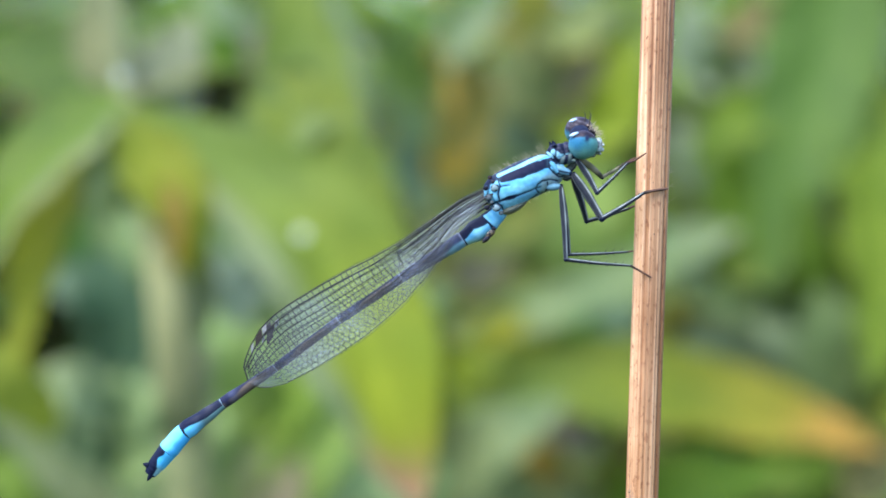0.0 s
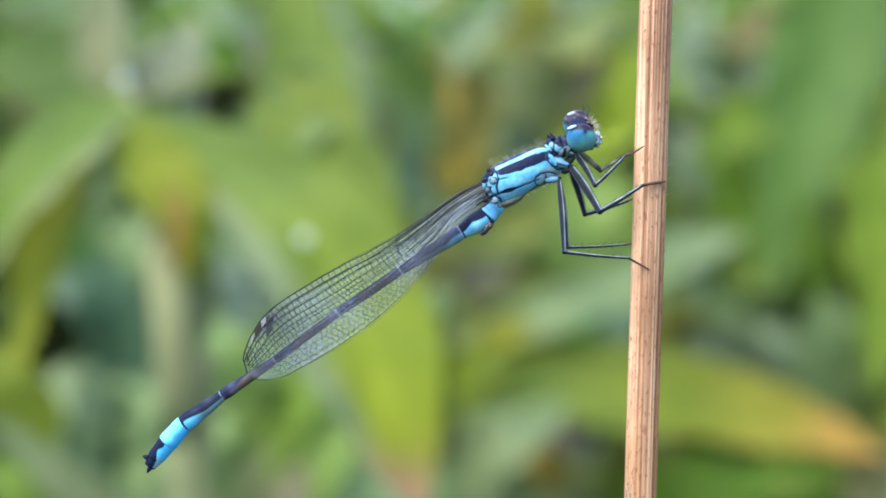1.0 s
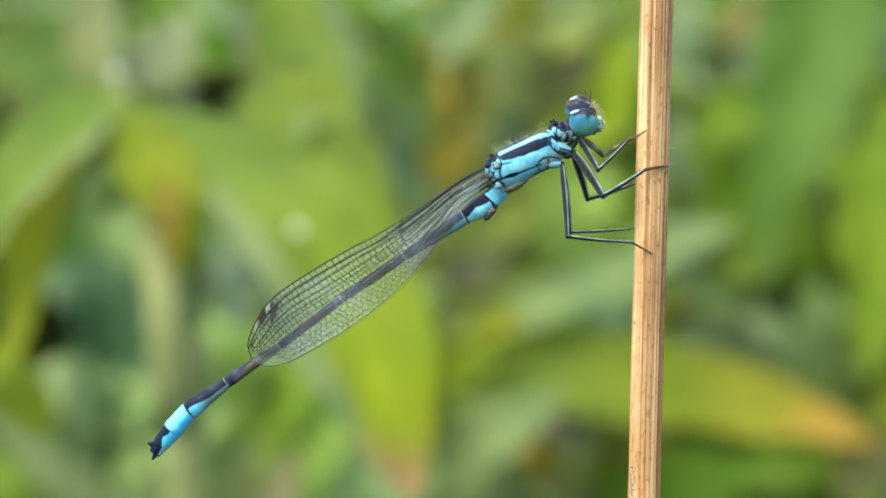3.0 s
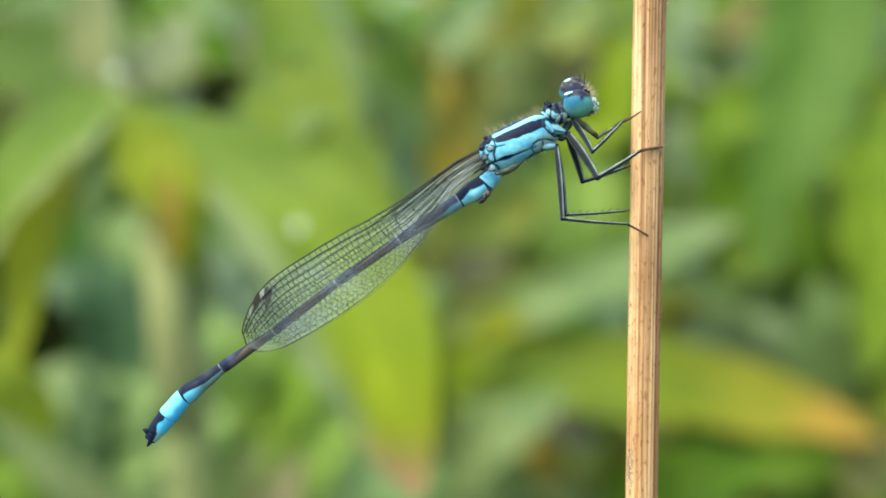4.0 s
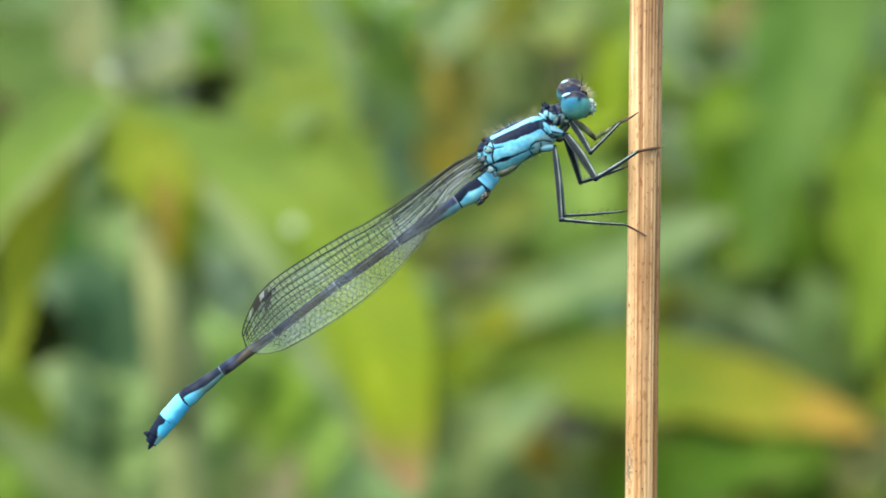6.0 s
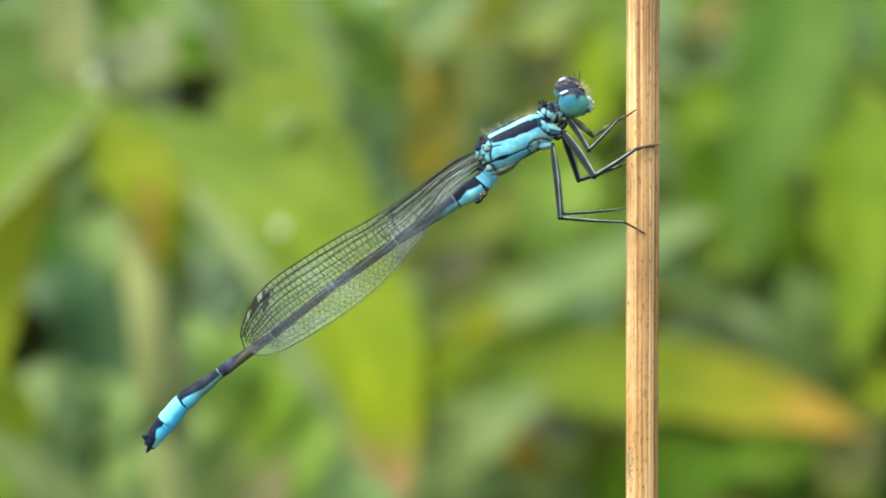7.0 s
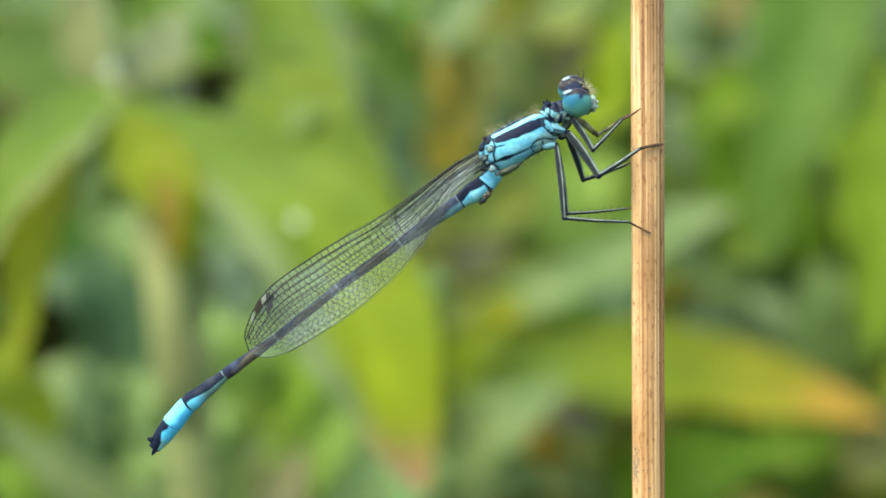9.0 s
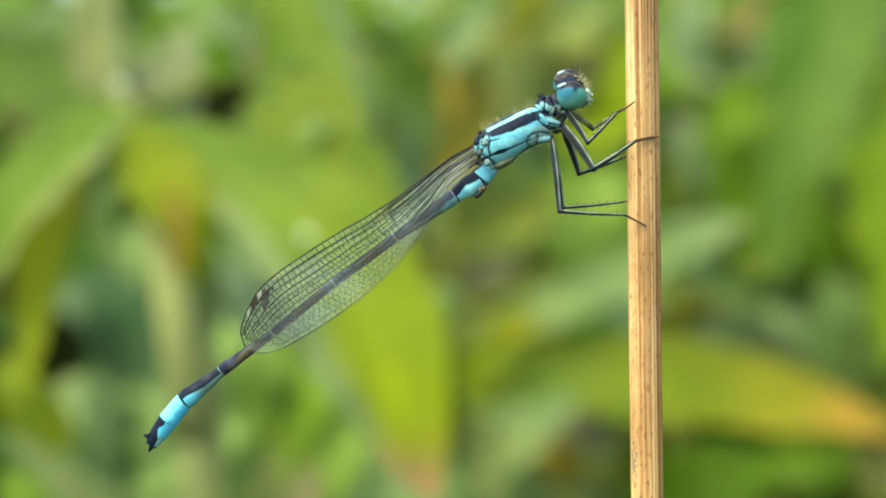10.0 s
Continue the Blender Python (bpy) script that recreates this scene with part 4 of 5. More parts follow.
def fleck(at, r, label):
    me = globe("fleck", (0, 0, 0), (Vector((r, 0, 0)), Vector((0, r * 0.5, 0)), Vector((0, 0, r))), lambda x, y, z: (1, 1, 1), 16, 10)
    me.materials.append(DEW)
    ob = new("white_fleck", me)
    ob.location = at
    tagged(ob, label, "fleck")


def build_near_plant():
    p = Plant("broadleaf_plant", "broad-leaved lime-green plant with a pale stem", [(-0.0433, 0.2291, 0.3543), (-0.0442, 0.2257, 0.3719), (-0.0457, 0.2232, 0.3893), (-0.0485, 0.2282, 0.4011), (-0.0532, 0.2363, 0.4132), (-0.0578, 0.2415, 0.4269)], 0.0046, 0.0022, (0.26, 0.285, 0.135))
    part("shoot", stem_mesh([(-0.0577, 0.2415, 0.4264), (-0.06, 0.2474, 0.4372), (-0.0622, 0.2536, 0.4499)], 0.0021, 0.0014, (0.15, 0.18, 0.08)), STALK, p.thing, "thinner upper shoot")
    t = p.thing
    part("leaf", leaf("leaf", [(-0.0559, 0.2333, 0.4248), (-0.0374, 0.2284, 0.4148), (-0.022, 0.2214, 0.404), (-0.013, 0.215, 0.3877), (-0.0082, 0.2109, 0.3754), (-0.0037, 0.2078, 0.3627)], 0.0228, (0.12, -0.9, 0.45), (0.22, 0.28, 0.012), BROWN, rim=(0.17, 0.22, 0.1), blunt=1.0, full=0.85, start=(0.085, 0.14, 0.02), turn=0.48, turnw=0.75, yel=0.86, tipat=0.9), LEAF, t, "large lime leaf with a brown tip")
    part("leaf", leaf("leaf", [(-0.0571, 0.2375, 0.4263), (-0.0647, 0.2308, 0.4190), (-0.0719, 0.2239, 0.4094), (-0.0779, 0.2185, 0.3937)], 0.0175, (-0.3, -0.75, 0.6), (0.066, 0.115, 0.008), rim=(0.17, 0.21, 0.085), rimside=-1), LEAF, t, "arching green leaf")
    part("leaf", leaf("leaf", [(-0.0557, 0.2312, 0.4234), (-0.0493, 0.2264, 0.4151), (-0.0438, 0.2218, 0.4076), (-0.0416, 0.2208, 0.3962)], 0.0122, (0.1, -0.85, 0.4), (0.13, 0.165, 0.003), blunt=0.8, full=0.95, start=(0.095, 0.135, 0.002)), LEAF, t, "yellow-green leaf")
    p.blade((-0.0483, 0.2396, 0.3820), (-0.0433, 0.2364, 0.3910), (-0.0426, 0.2373, 0.4013), 0.0075, (0.15, 0.19, 0.09))
    p.blade((-0.0641, 0.2407, 0.4180), (-0.0694, 0.2314, 0.4027), (-0.0714, 0.2234, 0.3799), 0.0105, (0.23, 0.26, 0.016), label="yellow-green drooping leaf")
    p.blade((-0.0217, 0.2520, 0.4324), (-0.0296, 0.2442, 0.4230), (-0.0392, 0.2404, 0.4140), 0.0167, (0.085, 0.135, 0.03))
    p.blade((-0.0250, 0.2756, 0.4492), (-0.0199, 0.2662, 0.4331), (-0.0137, 0.2567, 0.4168), 0.0053, (0.1, 0.15, 0.07))
    p.blade((-0.0446, 0.2181, 0.4114), (-0.0436, 0.2166, 0.4061), (-0.0431, 0.2159, 0.398), 0.0038, (0.24, 0.17, 0.028), label="narrow browned leaf")
    p.blade((-0.0341, 0.2478, 0.4301), (-0.0203, 0.2406, 0.416), (-0.007, 0.2329, 0.3978), 0.0150, (0.11, 0.16, 0.016), full=0.6)
    p.blade((-0.0609, 0.2517, 0.4282), (-0.0659, 0.2574, 0.4368), (-0.0699, 0.2657, 0.4513), 0.0118, (0.115, 0.135, 0.055))
    p.blade((-0.0566, 0.2416, 0.4279), (-0.0517, 0.2520, 0.4324), (-0.0500, 0.2630, 0.4425), 0.0125, (0.19, 0.21, 0.115))
    part("leaf", leaf("leaf", [(-0.0312, 0.2598, 0.4528), (-0.0276, 0.2522, 0.4344), (-0.0226, 0.2438, 0.419), (-0.0121, 0.235, 0.3986)], 0.0165, (-0.05, -0.9, 0.4), (0.1, 0.15, 0.016), blunt=0.95, full=0.7, root=(-0.0425, 0.2945, 0.4583)), LEAF, t, "green leaf hanging from above")
    p.blade((-0.0582, 0.2319, 0.4205), (-0.0583, 0.2267, 0.4125), (-0.0585, 0.2248, 0.4023), 0.0057, (0.16, 0.22, 0.08), full=0.5)
    p.blade((-0.0552, 0.2463, 0.4240), (-0.0512, 0.2514, 0.4246), (-0.0478, 0.2616, 0.4275), 0.0080, (0.19, 0.21, 0.12))
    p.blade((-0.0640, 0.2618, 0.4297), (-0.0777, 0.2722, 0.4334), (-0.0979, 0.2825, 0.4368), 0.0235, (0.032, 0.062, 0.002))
    fleck((-0.0235, 0.2170, 0.4045), 1.0, "tiny white fleck on a lime leaf")
    fleck((-0.0540, 0.2236, 0.4291), 1.0, "tiny pale fleck at the joint of the stem")


def build_left_plant():
    p = Plant("shaded_plant", "plant with dark blue-green leaves", [(-0.0799, 0.3221, 0.3151), (-0.0812, 0.3257, 0.3560), (-0.0840, 0.3286, 0.3900)], 0.0022, 0.0012, TEALGREEN, 1.35)
    p.blade((-0.0899, 0.3614, 0.3054), (-0.0946, 0.3536, 0.3308), (-0.1065, 0.3558, 0.3561), 0.0343, (0.183, 0.256, 0.11))
    p.blade((-0.0826, 0.3261, 0.3614), (-0.0788, 0.3174, 0.3764), (-0.0841, 0.3188, 0.3922), 0.0225, (0.038, 0.073, 0.038))
    p.blade((-0.0819, 0.3268, 0.3696), (-0.0908, 0.3278, 0.3805), (-0.1020, 0.3384, 0.3863), 0.0123, (0.034, 0.06, 0.032))
    # near-black blade added where there is only a shaded gap
    hole = p.blade((-0.0836, 0.2969, 0.3714), (-0.0885, 0.2975, 0.3779), (-0.0919, 0.2982, 0.3865), 0.0105, SHADE, label="dark leaf standing in for a shaded gap")
    hole.data.materials[0] = DARK_GAP
    p.blade((-0.0907, 0.3382, 0.3849), (-0.0929, 0.3390, 0.3933), (-0.0950, 0.3397, 0.4017), 0.0113, DEEP)
    p.blade((-0.0788, 0.3156, 0.3552), (-0.0866, 0.3060, 0.3611), (-0.0987, 0.3156, 0.3552), 0.0146, (0.19, 0.26, 0.13))
    p.blade((-0.0806, 0.3249, 0.3478), (-0.0735, 0.3158, 0.3579), (-0.0730, 0.3266, 0.3669), 0.0150, (0.183, 0.268, 0.11))
    p.blade((-0.0812, 0.3241, 0.3382), (-0.0721, 0.3146, 0.3447), (-0.0703, 0.3252, 0.3505), 0.0164, (0.183, 0.268, 0.098))
    p.blade((-0.0814, 0.3142, 0.3394), (-0.0866, 0.3049, 0.3483), (-0.0969, 0.3052, 0.3522), 0.0116, PALEGREEN)
    p.blade((-0.0726, 0.2936, 0.3333), (-0.0810, 0.2846, 0.3458), (-0.0933, 0.2759, 0.3610), 0.0096, (0.28, 0.33, 0.16))
    p.blade((-0.0875, 0.2952, 0.3519), (-0.0918, 0.2863, 0.3649), (-0.0978, 0.2872, 0.3757), 0.0132, (0.14, 0.18, 0.02))
    p.blade((-0.0788, 0.2933, 0.3308), (-0.0870, 0.2843, 0.3422), (-0.0990, 0.2850, 0.3505), 0.0156, (0.09, 0.15, 0.02))
    p.blade((-0.0858, 0.3380, 0.3821), (-0.0802, 0.3388, 0.3919), (-0.0804, 0.3497, 0.4012), 0.0155, (0.09, 0.14, 0.05))


def build_fork_plant():
    p = Plant("leafy_weed", "leafy green weed behind the broad leaf", [(-0.0442, 0.3318, 0.3119), (-0.0464, 0.3355, 0.3540), (-0.0513, 0.3492, 0.3954), (-0.0513, 0.3631, 0.4393), (-0.0498, 0.3651, 0.4631)], 0.002, 0.0012, GREEN, 1.3)
    p.blade((-0.0474, 0.3614, 0.3054), (-0.0394, 0.3540, 0.3353), (-0.0275, 0.3567, 0.3665), 0.0358, (0.183, 0.268, 0.085))
    p.blade((-0.0457, 0.3254, 0.3532), (-0.0509, 0.3167, 0.3685), (-0.0607, 0.3276, 0.3778), 0.0172, (0.159, 0.244, 0.073))
    p.blade((-0.0427, 0.3054, 0.3534), (-0.0425, 0.2965, 0.3667), (-0.0380, 0.2975, 0.3779), 0.0137, (0.171, 0.256, 0.061))
    p.blade((-0.0457, 0.3249, 0.3478), (-0.0365, 0.3057, 0.3573), (-0.0271, 0.3158, 0.3579), 0.0133, (0.207, 0.317, 0.049))
    p.blade((-0.0436, 0.3147, 0.3460), (-0.0353, 0.2962, 0.3630), (-0.0279, 0.2972, 0.3754), 0.0174, (0.183, 0.281, 0.037))
    p.blade((-0.0391, 0.3039, 0.3368), (-0.0279, 0.2952, 0.3519), (-0.0179, 0.2961, 0.3618), 0.0186, (0.232, 0.342, 0.073))
    p.blade((-0.0499, 0.3382, 0.3849), (-0.0541, 0.3386, 0.3891), (-0.0612, 0.3392, 0.3961), 0.0127, (0.12, 0.18, 0.07))
    p.blade((-0.0456, 0.3174, 0.3764), (-0.0474, 0.3080, 0.3842), (-0.0519, 0.3088, 0.3931), 0.0122, (0.17, 0.22, 0.15))
    p.blade((-0.0450, 0.3242, 0.3396), (-0.0509, 0.3151, 0.3500), (-0.0580, 0.3254, 0.3532), 0.0159, (0.207, 0.305, 0.104))
    p.blade((-0.0436, 0.3233, 0.3287), (-0.0339, 0.3044, 0.3419), (-0.0297, 0.3151, 0.3500), 0.0119, (0.159, 0.256, 0.073))
    p.blade((-0.0423, 0.3132, 0.3288), (-0.0429, 0.3044, 0.3419), (-0.0403, 0.3051, 0.3509), 0.0116, (0.207, 0.244, 0.11))
    p.blade((-0.0416, 0.3128, 0.3235), (-0.0288, 0.3037, 0.3342), (-0.0164, 0.3141, 0.3381), 0.0172, (0.195, 0.305, 0.037))
    # two dark blades: the shade of a gap put into their colour
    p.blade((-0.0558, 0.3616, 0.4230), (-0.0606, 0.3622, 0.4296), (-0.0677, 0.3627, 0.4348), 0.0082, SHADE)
    hole = p.blade((-0.0579, 0.3013, 0.4220), (-0.0502, 0.3019, 0.4287), (-0.0428, 0.3024, 0.4344), 0.0090, SHADE, label="black leaf standing in for a shaded gap")
    hole.data.materials[0] = DARK_GAP
    p.blade((-0.0455, 0.3125, 0.4353), (-0.0517, 0.3078, 0.4382), (-0.0568, 0.3083, 0.4439), 0.0095, (0.04, 0.085, 0.005))
    p.blade((-0.0236, 0.3030, 0.3266), (-0.0179, 0.2945, 0.3444), (-0.0117, 0.2962, 0.3630), 0.0174, (0.329, 0.439, 0.195))
    p.blade((-0.0384, 0.2932, 0.3296), (-0.0353, 0.2941, 0.3395), (-0.0316, 0.2950, 0.3494), 0.0099, (0.244, 0.22, 0.134))
    p.blade((-0.0470, 0.3333, 0.4431), (-0.0536, 0.3236, 0.4477), (-0.0602, 0.3242, 0.4543), 0.0093, PALEGREEN)
    p.blade((-0.0428, 0.3022, 0.4324), (-0.0400, 0.2988, 0.4389), (-0.0370, 0.2995, 0.4469), 0.0112, (0.2, 0.19, 0.12))
    p.blade((-0.0499, 0.3522, 0.4301), (-0.0414, 0.3425, 0.4340), (-0.0344, 0.3430, 0.4396), 0.0099, OLIVE)
    p.blade((-0.0471, 0.3434, 0.4438), (-0.0297, 0.3238, 0.4497), (-0.0125, 0.3235, 0.4464), 0.0159, (0.05, 0.085, 0.008))
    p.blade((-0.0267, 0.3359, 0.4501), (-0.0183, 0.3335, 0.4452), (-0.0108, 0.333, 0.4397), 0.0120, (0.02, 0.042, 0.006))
    p.blade((-0.0528, 0.3640, 0.4497), (-0.0677, 0.3640, 0.4497), (-0.0812, 0.3645, 0.4557), 0.0164, (0.055, 0.1, 0.012))
    p.blade((-0.0728, 0.3223, 0.4319), (-0.0658, 0.3207, 0.4371), (-0.0581, 0.3187, 0.4376), 0.0130, (0.17, 0.18, 0.105))


def build_middle_plant():
    p = Plant("yellowing_plant", "green plant with long leaves turning yellow and orange", [(0.0027, 0.3904, 0.2928), (0.0010, 0.3857, 0.3540), (-0.0023, 0.4001, 0.4035), (-0.0041, 0.4141, 0.4488)], 0.0022, 0.0012, OLIVE)
    t = p.thing
    part("leaf", leaf("leaf", [(0.0008, 0.3679, 0.3458), (0.0305, 0.3637, 0.355), (0.0685, 0.3584, 0.3519), (0.0979, 0.3549, 0.3457), (0.116, 0.3524, 0.3399)], 0.0258, (-0.05, -0.75, 0.65), (0.1, 0.135, 0.006), ORANGE, start=(0.08, 0.125, 0.01), blunt=0.7, full=1.05, yel=0.54, tipat=0.71), LEAF, t, "long leaf with an orange tip")
    p.blade((0.0002, 0.3815, 0.3628), (0.0347, 0.3677, 0.3772), (0.0775, 0.3843, 0.3953), 0.0130, (0.14, 0.205, 0.085), label="pale green leaf", blunt=0.95, full=0.6)
    p.blade((-0.0023, 0.4001, 0.4035), (0.0010, 0.4218, 0.4217), (-0.0071, 0.4442, 0.4490), 0.0139, (0.17, 0.13, 0.006), label="withered brown leaf")
    p.blade((-0.0020, 0.4104, 0.4064), (0.0076, 0.4170, 0.4251), (0.0049, 0.4243, 0.4512), 0.0138, (0.12, 0.11, 0.015), label="withered brown leaf")
    p.blade((0.0071, 0.3704, 0.3629), (0.0171, 0.3689, 0.3685), (0.0271, 0.3686, 0.3647), 0.0095, (0.2, 0.215, 0.01))
    p.blade((0.0010, 0.3801, 0.3469), (0.0135, 0.3758, 0.3557), (0.0261, 0.3762, 0.3604), 0.0236, (0.15, 0.23, 0.02))
    p.blade((0.0002, 0.3735, 0.3521), (0.0102, 0.3681, 0.3593), (0.0271, 0.3684, 0.3632), 0.0130, (0.14, 0.19, 0.01))
    p.blade((0.0009, 0.3729, 0.3227), (0.0112, 0.3494, 0.3408), (0.0322, 0.3554, 0.3516), 0.0194, (0.2, 0.27, 0.115))
    p.blade((-0.0016, 0.4175, 0.3732), (0.0028, 0.4178, 0.3766), (0.0115, 0.4181, 0.3801), 0.0174, (0.04, 0.055, 0.008))
    p.blade((-0.0015, 0.3981, 0.3803), (0.0109, 0.3981, 0.3803), (0.0192, 0.3985, 0.3853), 0.0116, (0.05, 0.055, 0.03))
    p.blade((-0.0006, 0.3868, 0.3668), (-0.0022, 0.3823, 0.3723), (-0.0063, 0.3880, 0.3797), 0.0097, MIST)
    p.blade((-0.0033, 0.4199, 0.4009), (-0.0111, 0.4207, 0.4096), (-0.0164, 0.4218, 0.4217), 0.0174, (0.07, 0.12, 0.07))
    p.blade((-0.0033, 0.4211, 0.4148), (-0.0143, 0.4123, 0.4284), (-0.0245, 0.4141, 0.4488), 0.0119, MIST)
    p.blade((-0.0033, 0.4228, 0.4339), (-0.0143, 0.4133, 0.4403), (-0.0160, 0.4145, 0.4538), 0.0187, (0.055, 0.1, 0.014))
    p.blade((-0.0033, 0.4237, 0.4443), (0.0027, 0.4142, 0.4505), (0.0095, 0.4151, 0.4606), 0.0170, PALEGREEN)
    p.blade((0.0010, 0.3825, 0.3169), (0.0120, 0.3728, 0.3211), (0.0261, 0.3725, 0.3180), 0.0173, (0.1, 0.15, 0.06))
    p.blade((-0.0007, 0.4090, 0.3912), (0.0129, 0.4090, 0.3912), (0.0299, 0.4095, 0.3963), 0.0170, (0.1, 0.13, 0.02))
    p.blade((-0.0007, 0.4301, 0.4022), (0.0153, 0.4306, 0.4076), (0.0314, 0.4301, 0.4022), 0.0178, (0.09, 0.13, 0.03))


def build_low_plant():
    p = Plant("low_weed", "low dark-green weed with mixed leaves", [(0.0498, 0.4099, 0.2865), (0.0480, 0.4130, 0.3211), (0.0456, 0.4265, 0.3614)], 0.002, 0.001, GREEN, 1.25)
    p.blade((0.0480, 0.4125, 0.3159), (0.0411, 0.4130, 0.3211), (0.0306, 0.4130, 0.3211), 0.0191, (0.08, 0.115, 0.035))
    p.blade((0.0452, 0.4034, 0.3269), (0.0358, 0.3940, 0.3341), (0.0292, 0.3939, 0.3325), 0.0116, (0.12, 0.11, 0.085))
    p.blade((0.0384, 0.4024, 0.3150), (0.0279, 0.3982, 0.3247), (0.0248, 0.4036, 0.3286), 0.0102, (0.2, 0.14, 0.02))
    p.blade((0.0463, 0.4160, 0.3558), (0.0376, 0.4168, 0.3654), (0.0254, 0.4172, 0.3697), 0.0139, (0.05, 0.11, 0.02))
    p.blade((0.0463, 0.4163, 0.3593), (0.0515, 0.4167, 0.3645), (0.0602, 0.4171, 0.3680), 0.0139, (0.05, 0.09, 0.05))
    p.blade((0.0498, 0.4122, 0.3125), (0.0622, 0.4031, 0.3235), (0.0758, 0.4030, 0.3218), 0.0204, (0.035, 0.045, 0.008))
    p.blade((0.0486, 0.4016, 0.3066), (0.0375, 0.3923, 0.3143), (0.0242, 0.3923, 0.3143), 0.0133, (0.13, 0.16, 0.06))
    p.blade((0.0507, 0.3916, 0.3060), (0.0705, 0.3828, 0.3202), (0.0971, 0.3931, 0.3242), 0.0249, (0.08, 0.15, 0.014))
    p.blade((0.0458, 0.3949, 0.3440), (0.0349, 0.3850, 0.3459), (0.0252, 0.3846, 0.3411), 0.0129, MIST)
    p.blade((0.0476, 0.4379, 0.3764), (0.0430, 0.4393, 0.3927), (0.0515, 0.4509, 0.4107), 0.0274, (0.13, 0.2, 0.04))
    p.blade((0.0476, 0.4371, 0.3673), (0.0321, 0.4383, 0.3818), (0.0212, 0.4387, 0.3855), 0.0164, (0.05, 0.08, 0.012))
    p.blade((0.0474, 0.4268, 0.3649), (0.0617, 0.4274, 0.3720), (0.0741, 0.4284, 0.3827), 0.0143, (0.08, 0.12, 0.03))
    p.blade((0.0592, 0.4232, 0.3814), (0.075, 0.4238, 0.388), (0.0909, 0.4242, 0.3923), 0.0130, (0.17, 0.22, 0.13))


def build_back_plant():
    p = Plant("tall_weed", "tall weed with green and browned leaves", [(0.0447, 0.5368, 0.2451), (0.0427, 0.5368, 0.3598), (0.0394, 0.5446, 0.4490), (0.0383, 0.5481, 0.4891)], 0.003, 0.0018, OLIVE)
    p.blade((0.0386, 0.5177, 0.4285), (0.0290, 0.5108, 0.4409), (0.0254, 0.5122, 0.4577), 0.0242, (0.12, 0.15, 0.05))
    p.blade((0.0398, 0.5334, 0.4353), (0.0487, 0.5241, 0.4436), (0.0573, 0.5248, 0.4522), 0.0194, (0.16, 0.15, 0.08))
    p.blade((0.0398, 0.5322, 0.4222), (0.0572, 0.5024, 0.4262), (0.0644, 0.5053, 0.4592), 0.0249, (0.18, 0.25, 0.012))
    p.blade((0.0398, 0.5345, 0.4484), (0.0272, 0.5252, 0.4565), (0.0099, 0.5252, 0.4565), 0.0237, (0.12, 0.125, 0.025))
    p.blade((0.0379, 0.5252, 0.4565), (0.0287, 0.5162, 0.4684), (0.0358, 0.5274, 0.4822), 0.0237, (0.12, 0.13, 0.012))
    p.blade((0.0387, 0.5326, 0.4265), (0.0207, 0.5235, 0.4372), (0.0099, 0.5235, 0.4372), 0.0237, (0.14, 0.17, 0.07))
    p.blade((0.0387, 0.5313, 0.4112), (0.0167, 0.5318, 0.4178), (0.0035, 0.5309, 0.4068), 0.0198, (0.06, 0.1, 0.06))
    p.blade((0.0379, 0.5257, 0.4629), (0.0448, 0.5055, 0.4613), (0.0583, 0.5166, 0.4726), 0.0232, (0.12, 0.16, 0.05))
    p.blade((0.0390, 0.5207, 0.4050), (0.0572, 0.5001, 0.3993), (0.0696, 0.4985, 0.3808), 0.0290, (0.13, 0.2, 0.03))
    p.blade((0.0390, 0.5203, 0.4007), (0.0309, 0.5092, 0.3884), (0.0182, 0.5084, 0.3800), 0.0211, OLIVE)


